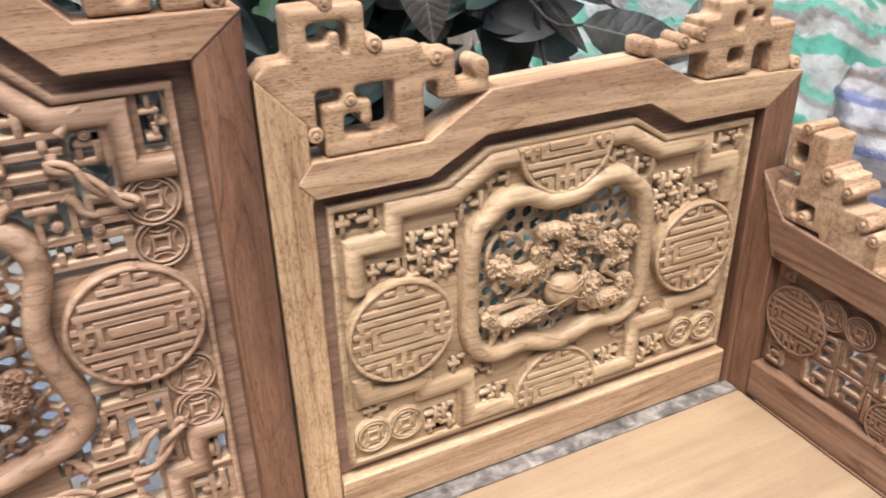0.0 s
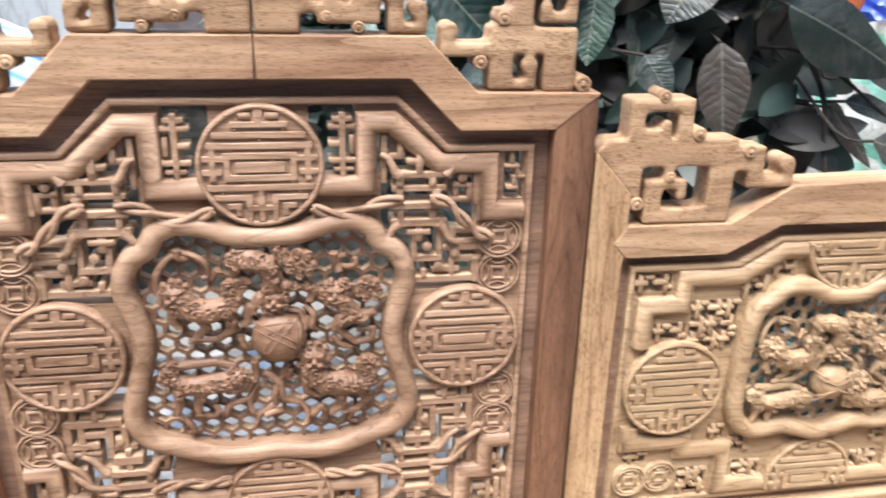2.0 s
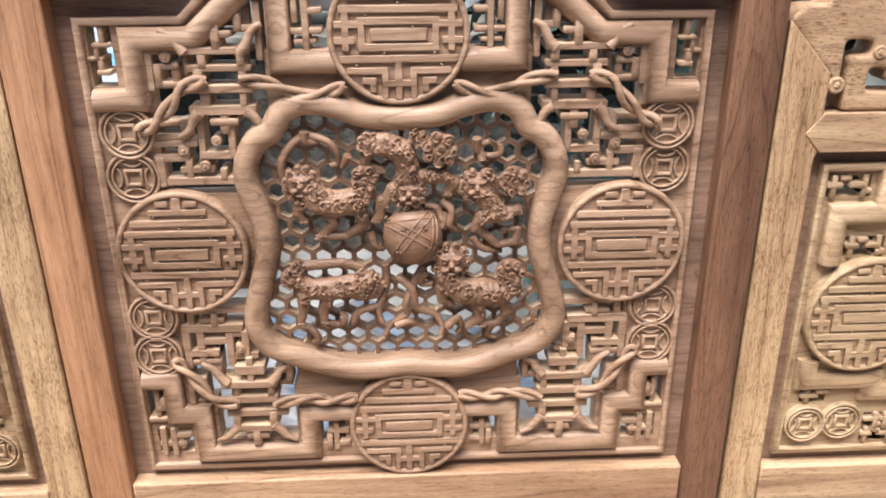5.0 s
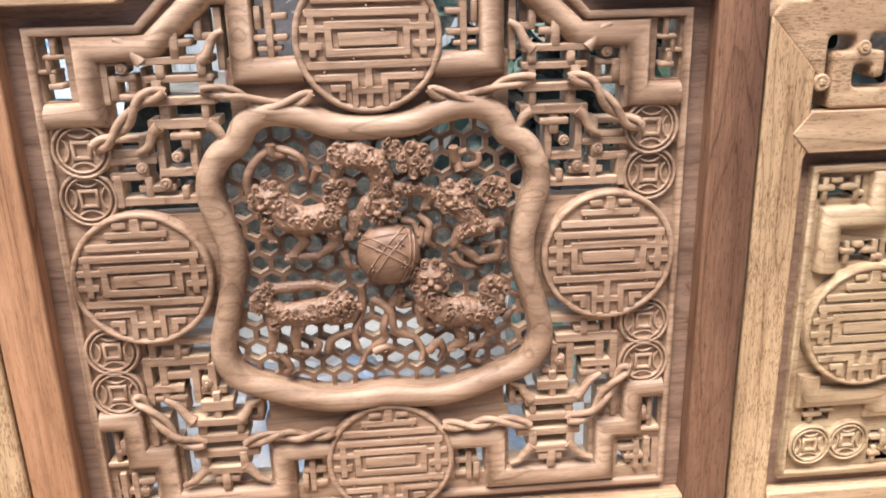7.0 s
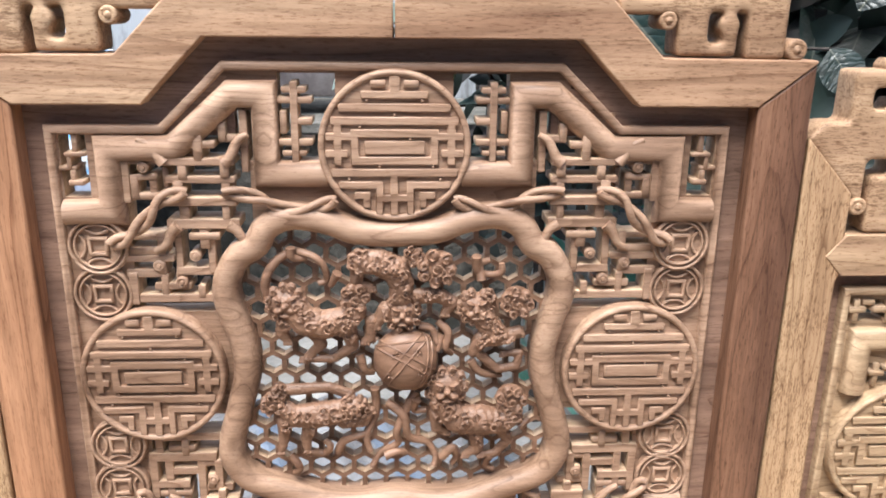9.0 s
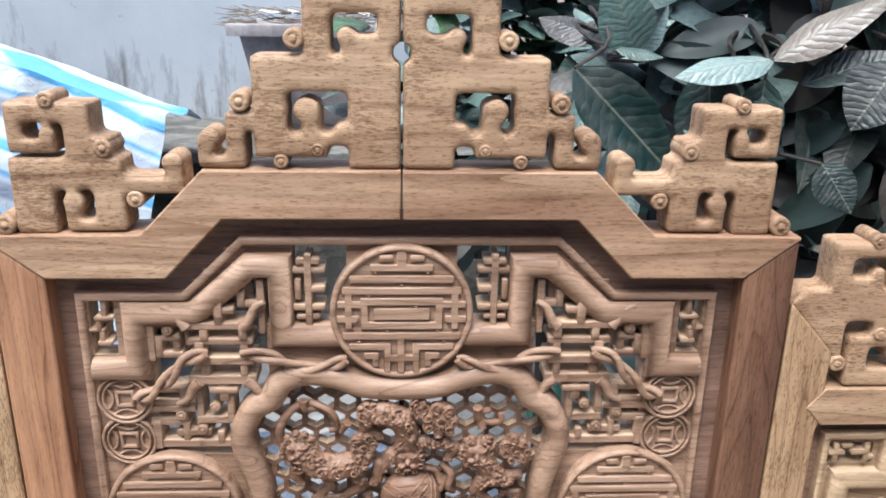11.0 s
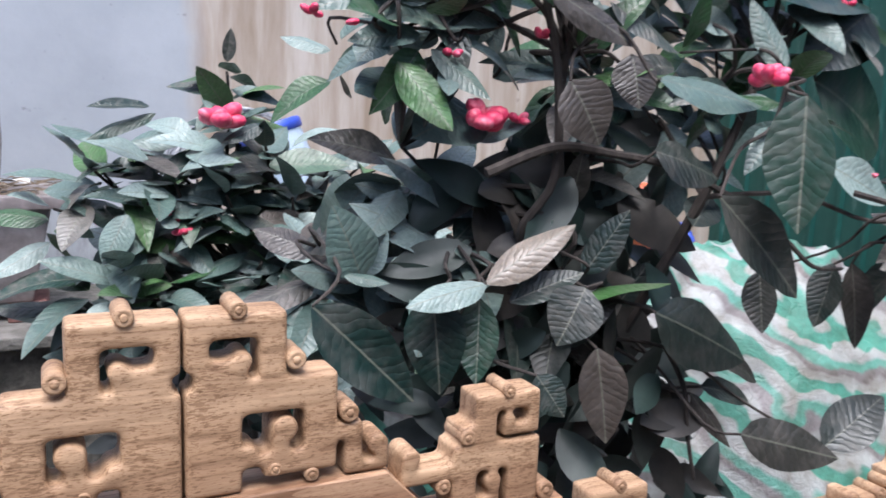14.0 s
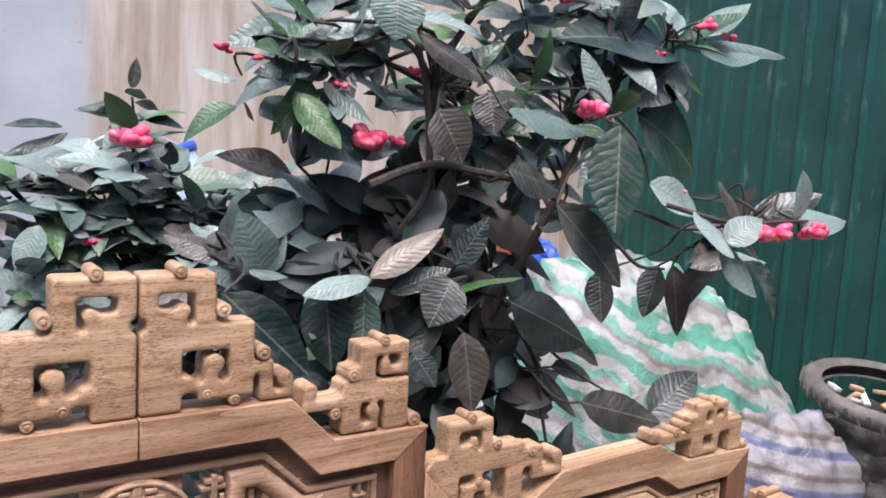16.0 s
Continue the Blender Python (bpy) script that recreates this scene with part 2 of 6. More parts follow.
def turned(bm, cx, cz, prof, sides=20):
    """A round thing about the y axis at (cx, cz): prof is (radius, y) from the front's middle outwards."""
    rings = []
    for r, y in prof:
        if r < 1e-6:
            rings.append([bm.verts.new((cx, y, cz))])
        else:
            rings.append([bm.verts.new((cx + r * math.cos(2 * math.pi * k / sides), y, cz + r * math.sin(2 * math.pi * k / sides))) for k in range(sides)])
    for r, s in zip(rings, rings[1:]):
        for k in range(sides):
            q = (k + 1) % sides
            if len(r) == 1 and len(s) > 1:
                bm.faces.new([r[0], s[k], s[q]])
            elif len(s) == 1:
                bm.faces.new([r[k], r[q], s[0]])
            else:
                bm.faces.new([r[k], r[q], s[q], s[k]])
    return bm


def blob(bm, x, y, z, rx, ry, rz, turn=0.0, detail=2):
    m = Matrix.Translation((x, y, z)) @ Matrix.Rotation(turn, 4, "Y") @ Matrix.Diagonal((rx, ry, rz, 1))
    bmesh.ops.create_icosphere(bm, subdivisions=detail, radius=1.0, matrix=m)
    return bm


def thing(name, label, category, group="", kind=""):
    return tagged(new(name), label, category, group, kind)


# ---- the settee ----
settee = thing("settee", "unvarnished carved hardwood settee with pierced fretwork back", "settee")
"""Depth: the carved ground lies near y = 0, and smaller y is nearer to the seat."""


def knob(bm, x, z, r, y0, y1):
    """A rolled scroll end: a small log that runs through the crest, with a coiled face."""
    return turned(bm, x, z, [(0, y0 - 0.0015), (r * 0.3, y0 - 0.0012), (r * 0.42, y0 + 0.0001), (r * 0.55, y0 + 0.0001), (r * 0.7, y0 - 0.0004),
                             (r * 0.9, y0), (r, y0 + 0.0015), (r, y1 - 0.001), (r * 0.85, y1), (0, y1)], 18)


def fused(bm, voxel, rounds=1):
    """Melts overlapping lumps into one carved skin."""
    me = bpy.data.meshes.new("lumps")
    bm.to_mesh(me)
    bm.free()
    ob = new("lumps", me)
    mod = ob.modifiers.new("skin", "REMESH")
    mod.mode, mod.voxel_size = "VOXEL", voxel
    out = bmesh.new()
    out.from_mesh(bpy.data.meshes.new_from_object(ob.evaluated_get(bpy.context.evaluated_depsgraph_get())))
    bpy.data.objects.remove(ob)
    for f in out.faces:
        f.material_index = 0
    for _ in range(rounds):
        bmesh.ops.smooth_vert(out, verts=out.verts[:], factor=0.5, use_axis_x=True, use_axis_y=True, use_axis_z=True)
    return out


def crest(rects, knobs, y0, y1, mat, label, mirrored=(False,), wedge=None, tips=(), holes=()):
    for flip in mirrored:
        bm = fill(rects, y0, y1, holes)
        if wedge:
            prism(wedge, y0, y1, bm=bm)
        for x, z, r in tips:
            turned(bm, x, z, [(0, y0 - 0.001), (r, y0 - 0.001), (r, y1), (0, y1)], 16)
        ob = part("crest", fused(bm, 0.0016, 17), mat, settee, label, flip)
        for i, (x, z, r) in enumerate(knobs):
            part("scroll_knob", knob(bmesh.new(), x, z, r * 0.88, y0 - 0.0006 - 0.0003 * i, y1 - 0.002), mat, ob, "", flip)


F0, F1 = -0.011, 0.030          # front and back of the frame
BOTH = (False, True)

# the middle panel's frame
for flip in BOTH:
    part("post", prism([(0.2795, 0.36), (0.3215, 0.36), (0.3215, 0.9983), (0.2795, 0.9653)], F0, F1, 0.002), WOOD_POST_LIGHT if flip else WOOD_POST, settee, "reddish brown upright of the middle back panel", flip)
    part("top_rail", prism([(0.0006, 1.0145), (0.1385, 1.0145), (0.186, 0.9655), (0.279, 0.9655), (0.3215, 0.9985), (0.3215, 1.001), (0.202, 1.002), (0.152, 1.053), (0.0006, 1.053)], F0 - 0.001, F1 + 0.004, 0.0022),
         WOOD_RAIL, settee, "stepped top rail of the middle panel", flip)
part("bottom_rail", prism([(-0.2792, 0.435), (0.2792, 0.435), (0.2792, 0.497), (-0.2792, 0.497)], F0, F1, 0.002), WOOD_RAIL, settee)

# crest over the middle, one half and its mirror image
C0, C1 = -0.0075, 0.026
MID = [(0.0008, 1.0535, 0.041, 1.139), (0.0008, 1.112, 0.112, 1.139), (0.086, 1.062, 0.112, 1.139), (0.056, 1.062, 0.112, 1.081),
       (0.061, 1.07, 0.076, 1.104), (0.043, 1.071, 0.060, 1.081), (0.112, 1.083, 0.133, 1.097), (0.118, 1.0535, 0.133, 1.097),
       (0.118, 1.0535, 0.155, 1.063), (0.143, 1.0535, 0.155, 1.078),
       (0.0008, 1.112, 0.018, 1.188), (0.0008, 1.169, 0.073, 1.188), (0.052, 1.112, 0.073, 1.188), (0.010, 1.139, 0.045, 1.154)]
crest(MID, [(0.092, 1.0595, 0.0065), (0.064, 1.0685, 0.006), (0.121, 1.1045, 0.0085), (0.079, 1.1505, 0.0085), (0.037, 1.1905, 0.0075)], C0, C1, WOOD_CREST,
      "pale carved scroll crest with square coils", BOTH, None, [(0.145, 1.076, 0.0085), (0.072, 1.098, 0.010), (0.041, 1.1525, 0.0072), (0.046, 1.083, 0.006)], [(0.0, 1.134, 0.0065, 1.147)])
CORNER = [(0.265, 1.0005, 0.297, 1.061), (0.212, 1.036, 0.297, 1.061), (0.212, 1.003, 0.236, 1.061), (0.212, 1.003, 0.259, 1.0125), (0.247, 1.003, 0.259, 1.028),
          (0.166, 1.033, 0.212, 1.047), (0.166, 1.033, 0.179, 1.061), (0.232, 1.058, 0.253, 1.103), (0.232, 1.087, 0.295, 1.103), (0.283, 1.064, 0.295, 1.103),
          (0.259, 1.064, 0.295, 1.0745), (0.259, 1.064, 0.268, 1.081), (0.219, 1.058, 0.235, 1.077)]
CKNOB = [(0.204, 1.029, 0.0078), (0.2245, 1.0685, 0.008), (0.262, 1.1045, 0.0068), (0.3045, 1.0085, 0.0095)]
crest(CORNER, CKNOB, C0, C1, WOOD_CREST, "pale carved corner scroll on the top rail", BOTH, None, [(0.251, 1.026, 0.0085), (0.1745, 1.057, 0.0085), (0.2645, 1.0785, 0.0062)])


def lit_cut(ob, mat):
    """Gives the faces cut through a board paler sawn wood, with light on the edges painted in."""
    ob.data.materials.append(mat)
    for p in ob.data.polygons:
        p.material_index = int(abs(p.normal.y) < 0.35)
    return ob


def lattice(rects, y0, y1, mat, parent, label="", flips=(False,), width=0.0009, grow=0.0009):
    """Each bar of the fretwork is a piece of its own, a hair prouder or deeper than its neighbours."""
    for i, (a, b, c, d) in enumerate(rects):
        dy = 0.00009 * ((i * 11) % 29 - 14)
        for flip in flips:
            bm = prism([(a - grow, b - grow), (c + grow, b - grow), (c + grow, d + grow), (a - grow, d + grow)], y0 + dy, y1 + dy * 0.5, width, 1)
            lit_cut(part("fret_bar", bm, mat, parent, "", flip), WOOD_LIT_CUT)


# strokes of the longevity medallion, for a radius of one
SHOU = [(-0.42, 0.64, 0.42, 0.71), (-0.05, 0.71, 0.05, 0.90), (-0.30, 0.78, -0.13, 0.85), (0.13, 0.78, 0.30, 0.85), (-0.74, 0.47, 0.74, 0.55), (-0.86, 0.30, 0.86, 0.38),
        (-0.56, 0.14, 0.56, 0.22), (-0.56, -0.22, 0.56, -0.14), (-0.56, -0.22, -0.48, 0.22), (0.48, -0.22, 0.56, 0.22), (-0.38, 0.0, 0.38, 0.07), (-0.38, -0.08, -0.31, 0.07), (0.31, -0.08, 0.38, 0.07), (-0.38, -0.08, 0.38, -0.02),
        (-0.78, -0.22, -0.70, 0.30), (0.70, -0.22, 0.78, 0.30), (-0.90, 0.10, -0.56, 0.17), (0.56, 0.10, 0.90, 0.17), (-0.90, -0.12, -0.62, -0.05), (0.62, -0.12, 0.90, -0.05),
        (-0.88, -0.38, 0.88, -0.30), (-0.76, -0.54, -0.17, -0.47), (0.17, -0.54, 0.76, -0.47), (-0.24, -0.90, -0.17, -0.47), (0.17, -0.90, 0.24, -0.47), (-0.05, -0.90, 0.03, -0.38),
        (-0.17, -0.72, 0.17, -0.65), (-0.52, -0.68, -0.34, -0.61), (0.34, -0.68, 0.52, -0.61), (-0.41, -0.80, -0.34, -0.61), (0.34, -0.80, 0.41, -0.61)]
DOTS = [(-0.36, 0.6), (0.36, 0.6), (0.0, 0.42), (-0.45, 0.26), (0.2, 0.1), (0.5, -0.26), (-0.2, -0.26), (-0.6, -0.43), (0.6, -0.43), (-0.62, -0.7), (0.62, -0.7)]


def medallion(cx, cz, r, y, mat, parent, flips=(False,), lo=-2.0, hi=2.0):
    """A round boss with a moulded rim and raised straight strokes; lo and hi cut it off above and below."""
    def disc(rad):
        a = [2 * math.pi * k / 56 for k in range(56)]
        return [(cx + rad * math.cos(t), min(max(cz + rad * math.sin(t), cz + lo * r), cz + hi * r)) for t in a]
    for flip in flips:
        body = part("medallion", prism(disc(r), y, y + 0.014, 0.0015), mat, parent, "round boss carved with a longevity sign", flip)
        arc = [p for p in disc(r * 0.955) if cz + lo * r + 1e-5 < p[1] < cz + hi * r - 1e-5]
        if lo > -1 or hi < 1:
            start = max(range(len(arc)), key=lambda i: (Vector(arc[i]) - Vector(arc[i - 1])).length)
            arc = arc[start:] + arc[:start]
            ring = sweep(arc, half_round(r * 0.09, y - 0.0032, y + 0.003, 6))
        else:
            ring = sweep(arc, half_round(r * 0.09, y - 0.0032, y + 0.003, 6), True)
        part("rim", ring, mat, body, "", flip)
        bars = []
        for x0, z0, x1, z1 in SHOU:
            z0, z1 = max(z0, lo), min(z1, hi)
            if z1 - z0 < 0.03:
                continue
            if x1 - x0 > z1 - z0:
                far = math.sqrt(max(0.0, 0.9 ** 2 - max(abs(z0), abs(z1)) ** 2))
                x0, x1 = max(x0, -far), min(x1, far)
            else:
                far = math.sqrt(max(0.0, 0.92 ** 2 - max(abs(x0), abs(x1)) ** 2))
                z0, z1 = max(z0, -far), min(z1, far)
            if x1 - x0 > 0.03:
                bars.append((cx + (x0 - 0.012) * r, cz + (z0 - 0.012) * r, cx + (x1 + 0.012) * r, cz + (z1 + 0.012) * r))
        strokes = fill(bars, y - 0.0030, y + 0.002, width=0.0006, segments=1)
        for dx, dz in DOTS:
            if lo + 0.1 < dz < hi - 0.1:
                blob(strokes, cx + dx * r, y - 0.001, cz + dz * r, 0.0016, 0.002, 0.0016, 0, 1)
        part("sign", strokes, mat, body, "", flip)


def coin(cx, cz, r, y, mat, parent, flips=(False,)):
    for flip in flips:
        bm = bmesh.new()
        turned(bm, cx, cz, [(0, y + 0.0015), (r * 0.86, y + 0.0015), (r * 0.90, y - 0.001), (r, y - 0.0005), (r, y + 0.01)], 32)
        for rad, w in ((r * 0.93, 0.0028), (r * 0.76, 0.0018)):
            sweep([(cx + rad * math.cos(2 * math.pi * k / 32), cz + rad * math.sin(2 * math.pi * k / 32)) for k in range(32)], half_round(w, y - 0.0024, y + 0.002, 4), True, bm)
        q = r * 0.27
        sweep([(cx - q, cz - q), (cx + q, cz - q), (cx + q, cz + q), (cx - q, cz + q)], half_round(0.003, y - 0.0022, y + 0.002, 4), True, bm)
        for k in range(4):
            a = math.pi / 2 * k
            mx, mz = cx + r * 0.92 * math.cos(a), cz + r * 0.92 * math.sin(a)
            arc = [(mx + r * 0.5 * math.cos(a + math.pi + t), mz + r * 0.5 * math.sin(a + math.pi + t)) for t in np.linspace(-0.9, 0.9, 8)]
            sweep(arc, half_round(0.0022, y - 0.0012, y + 0.002, 4), False, bm)
        part("coin", bm, mat, parent, "carved round coin with a square middle", flip)


def rope(points, r, mat, parent, flips=(False,), turns=2.0):
    """Two strands twisted round a line of (x, y, z)."""
    path = curve(points, False, 8)
    for flip in flips:
        bm = bmesh.new()
        for s in (0, math.pi):
            line = []
            for i, p in enumerate(path):
                a = s + turns * 2 * math.pi * i / len(path)
                q = path[min(i + 1, len(path) - 1)] - path[max(i - 1, 0)]
                n = Vector((-q.z, 0, q.x)).normalized()
                line.append(p + n * r * 1.1 * math.sin(a) + Vector((0, 1, 0)) * r * 0.8 * math.cos(a))
            tube(line, r, 8, bm)
        part("cord", bm, mat, parent, "carved twisted cord", flip)


def inside(poly, x, z):
    hit = False
    for i in range(len(poly)):
        (x0, z0), (x1, z1) = poly[i - 1], poly[i]
        if (z0 > z) != (z1 > z) and x < (x1 - x0) * (z - z0) / (z1 - z0) + x0:
            hit = not hit
    return hit


def honeycomb(poly, pitch, y0, y1, mat, parent, wall=0.78):
    """A pierced sheet of six-sided holes inside an outline."""
    bm = bmesh.new()
    xs, zs = [p[0] for p in poly], [p[1] for p in poly]
    R, row, n = pitch / math.sqrt(3), pitch * math.sqrt(3) / 2, 0
    z = min(zs)
    while z < max(zs):
        x = min(xs) + (pitch / 2 if n % 2 else 0)
        while x < max(xs):
            if inside(poly, x, z):
                o = [(x + R * math.cos(math.pi / 6 + k * math.pi / 3), z + R * math.sin(math.pi / 6 + k * math.pi / 3)) for k in range(6)]
                i = [(x + (a - x) * wall, z + (b - z) * wall) for a, b in o]
                fo, fi = [bm.verts.new((a, y0, b)) for a, b in o], [bm.verts.new((a, y0 - 0.0006, b)) for a, b in i]
                bi, bo = [bm.verts.new((a, y1, b)) for a, b in i], [bm.verts.new((a, y1, b)) for a, b in o]
                for k in range(6):
                    q = (k + 1) % 6
                    bm.faces.new([fo[k], fo[q], fi[q], fi[k]])
                    bm.faces.new([fi[k], fi[q], bi[q], bi[k]])
                    bm.faces.new([bi[k], bi[q], bo[q], bo[k]])
            x += pitch
        z += row
        n += 1
    bmesh.ops.remove_doubles(bm, verts=bm.verts[:], dist=0.0001)
    return lit_cut(part("honeycomb", bm, mat, parent, "pierced honeycomb ground"), WOOD_LIT_CUT)


def curl(bm, x, y, z, r, turn, w, spins=1.3):
    """A small carved spiral lock."""
    pts = []
    for i in range(12):
        t = i / 11
        a = turn + t * spins * 2 * math.pi
        q = r * (1 - 0.75 * t)
        pts.append((x + q * math.cos(a), y - 0.004 * t, z + q * math.sin(a)))
    return tube(pts, w, 5, bm, w * 0.8)


def beast(limbs, tufts, face, seed, y, mat, parent, at=lambda x, z: (x, z), k=1.0):
    """A plain carving of a playing beast: swelling limbs of (x, z, radius), curled tufts and a shaggy face."""
    rng = random.Random(seed)
    bm = bmesh.new()

    def lock(x, z, r, dy, w):
        px, pz = at(x, z)
        curl(bm, px, y + dy * k, pz, r * k, rng.random() * 6, w * k, rng.uniform(0.9, 1.5))

    def b(x, z, rx, rz, ry, dy, turn=0.0):
        px, pz = at(x, z)
        blob(bm, px, y + dy * k, pz, rx * k, ry * k, rz * k, turn, 2)
    for n, limb in enumerate(limbs):
        for (x0, z0, r0), (x1, z1, r1) in zip(limb, limb[1:]):
            steps = max(2, int(math.hypot(x1 - x0, z1 - z0) / (0.45 * min(r0, r1))))
            for i in range(steps + 1):
                t = i / steps
                r = (r0 + (r1 - r0) * t) * 1.12
                b(x0 + (x1 - x0) * t, z0 + (z1 - z0) * t, r, r, r * 0.85, -0.002 - 0.3 * r)
                for j in range(1 + i % 2 if r > 0.0062 else 0):
                    a, q = 2.1 * j + rng.uniform(-0.7, 0.7), rng.uniform(0.2, 0.75)
                    lock(x0 + (x1 - x0) * t + q * r * math.cos(a), z0 + (z1 - z0) * t + q * r * math.sin(a), r * 0.34, -0.002 - 0.3 * r - 0.80 * r * math.sqrt(1 - q * q), 0.0011)
        if n:
            x, z, r = limb[-1]
            for j in range(3):
                b(x + (j - 1) * r * 0.8, z - r * 0.6, r * 0.45, r * 0.6, r * 0.6, -0.005)
    for x, z, r in tufts:
        r *= 1.12
        b(x, z, r * 0.82, r * 0.82, r * 0.55, -0.003)
        for j in range(7):
            a = 6.283 * j / 7 + rng.uniform(-0.2, 0.2)
            b(x + 0.62 * r * math.cos(a), z + 0.62 * r * math.sin(a), r * 0.30, r * 0.30, r * 0.28, -0.0035 - 0.3 * r)
            lock(x + 0.62 * r * math.cos(a), z + 0.62 * r * math.sin(a), r * 0.28, -0.005 - 0.42 * r, 0.0011)
        lock(x, z, r * 0.34, -0.0045 - 0.5 * r, 0.0012)
    for x, z, r in face:
        r *= 1.15
        b(x, z, r * 0.85, r * 0.80, r * 0.65, -0.004)
        for j in range(11):
            a = 6.283 * j / 11 + rng.uniform(-0.15, 0.15)
            b(x + 0.86 * r * math.cos(a), z + 0.84 * r * math.sin(a), r * 0.24, r * 0.24, r * 0.24, -0.004)
            lock(x + 0.86 * r * math.cos(a), z + 0.84 * r * math.sin(a), r * 0.23, -0.0055 - 0.2 * r, 0.0011)
        for d in (-1, 1):
            b(x + d * 0.34 * r, z + 0.34 * r, 0.26 * r, 0.10 * r, 0.2 * r, -0.004 - 0.62 * r, -d * 0.4)
            b(x + d * 0.32 * r, z + 0.14 * r, 0.12 * r, 0.12 * r, 0.14 * r, -0.004 - 0.62 * r)
            b(x + d * 0.30 * r, z - 0.26 * r, 0.26 * r, 0.18 * r, 0.25 * r, -0.004 - 0.55 * r, d * 0.3)
        b(x, z - 0.02 * r, 0.17 * r, 0.15 * r, 0.25 * r, -0.004 - 0.66 * r)
        b(x, z - 0.52 * r, 0.36 * r, 0.10 * r, 0.25 * r, -0.004 - 0.5 * r)
    bm = fused(bm, 0.00055, 0)
    bm.normal_update()
    for v in bm.verts:
        groove = abs(noise.noise(v.co * 210.0 + Vector((seed, 0, 0))))
        v.co -= v.normal * (0.0005 * max(0.0, 1 - groove / 0.12) + 0.00015 * noise.noise(v.co * 450.0))
    return part("beast_carving", bm, mat, parent, "playing beast in deep relief with curled mane")


def ribbons(paths, r, y, mat, parent):
    for i, pts in enumerate(paths):
        line = [Vector((p[0], y - 0.003 * math.sin(k * 1.7 + i), p[1])) for k, p in enumerate(pts)]
        part("ribbon", tube(curve(line, False, 6), r, 8, None, r * 0.6), mat, parent, "carved scrolling ribbon")


def mirror_loop(half):
    """A closed outline from its right half, listed from the top middle to the bottom middle."""
    return half + [(-x, z) for x, z in reversed(half) if abs(x) > 1e-6]


# ---- the middle carved panel ----
CART = mirror_loop([tuple(p) for p in ((0.0, 0.864), (0.03, 0.866), (0.055, 0.875), (0.082, 0.8785), (0.101, 0.870), (0.110, 0.855), (0.124, 0.846), (0.134, 0.828), (0.1355, 0.810), (0.129, 0.788), (0.1235, 0.767), (0.1235, 0.742),
                    (0.132, 0.710), (0.1395, 0.682), (0.1385, 0.662), (0.125, 0.644), (0.095, 0.632), (0.06, 0.621), (0.03, 0.619), (0.0, 0.6225))])
CART_LINE = [tuple(p) for p in curve(CART, True, 4)]
HOLES = [(0.112, 0.797, 0.2075, 0.9215), (0.1085, 0.9215, 0.150, 0.945), (0.1085, 0.945, 0.128, 0.960), (0.045, 0.921, 0.0885, 0.9895), (0.2345, 0.893, 0.2545, 0.9425),
         (0.1115, 0.538, 0.1885, 0.600), (0.107, 0.600, 0.2085, 0.704), (0.1885, 0.585, 0.214, 0.605), (0.2385, 0.565, 0.2555, 0.599), (0.2165, 0.525, 0.2505, 0.553), (0.064, 0.530, 0.0885, 0.558)]
HOLES = HOLES + [(-c, b, -a, d) for a, b, c, d in HOLES]
OUT = mirror_loop([(0.0, 0.9935), (0.1275, 0.9935), (0.1765, 0.946), (0.2595, 0.946), (0.2595, 0.510), (0.0, 0.510)])
panel = lit_cut(part("carved_panel", fill([(-0.260, 0.509, 0.260, 0.994)], 0.004, 0.024, HOLES, lambda x, z: not inside(CART_LINE, x, z) and inside(OUT, x, z), step=0.009), WOOD_CARVE, settee,
             "pierced carved panel of the middle back"), WOOD_LIT_CUT)
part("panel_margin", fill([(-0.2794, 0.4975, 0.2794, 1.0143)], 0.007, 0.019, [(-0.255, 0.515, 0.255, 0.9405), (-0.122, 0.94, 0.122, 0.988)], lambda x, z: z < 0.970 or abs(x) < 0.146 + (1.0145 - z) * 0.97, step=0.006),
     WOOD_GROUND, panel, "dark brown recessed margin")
part("lip", sweep(OUT, square(0.0065, -0.002, 0.012, 0.0012), True), WOOD_CARVE, panel, "raised lip round the carving")
cart = part("cartouche_frame", sweep(CART_LINE, half_round(0.0215, -0.013, 0.012, 10), True), WOOD_CARVE, panel, "rounded wavy frame of the middle picture")
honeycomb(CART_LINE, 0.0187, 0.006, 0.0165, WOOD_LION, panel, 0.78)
for cx, cz in ((0.0, 0.934), (0.0, 0.5555)):
    medallion(cx, cz, 0.0585, -0.006, WOOD_CARVE, panel)
medallion(0.198, 0.7445, 0.0585, -0.006, WOOD_CARVE, panel, BOTH)
for cx, cz in ((0.232, 0.8545), (0.2325, 0.8145), (0.2345, 0.679), (0.2355, 0.6385)):
    coin(cx, cz, 0.0235, -0.001 + 0.0012 * (cz < 0.83) * (cz > 0.7), WOOD_CARVE, panel, BOTH)
# rounded band that steps round the panel's edge
TUBE = half_round(0.0205, -0.008, 0.012, 8)
for path in ([(0.052, 0.9115), (0.0985, 0.9115), (0.0985, 0.9725), (0.1225, 0.9725), (0.1685, 0.9315), (0.218, 0.9315), (0.218, 0.8815), (0.2545, 0.8815)],
             [(0.2545, 0.6105), (0.2275, 0.6105), (0.2275, 0.5715), (0.2025, 0.5715), (0.2025, 0.525), (0.0985, 0.525), (0.0985, 0.569), (0.054, 0.569)]):
    for flip in BOTH:
        part("stepped_band", sweep(path, TUBE), WOOD_CARVE, panel, "", flip)
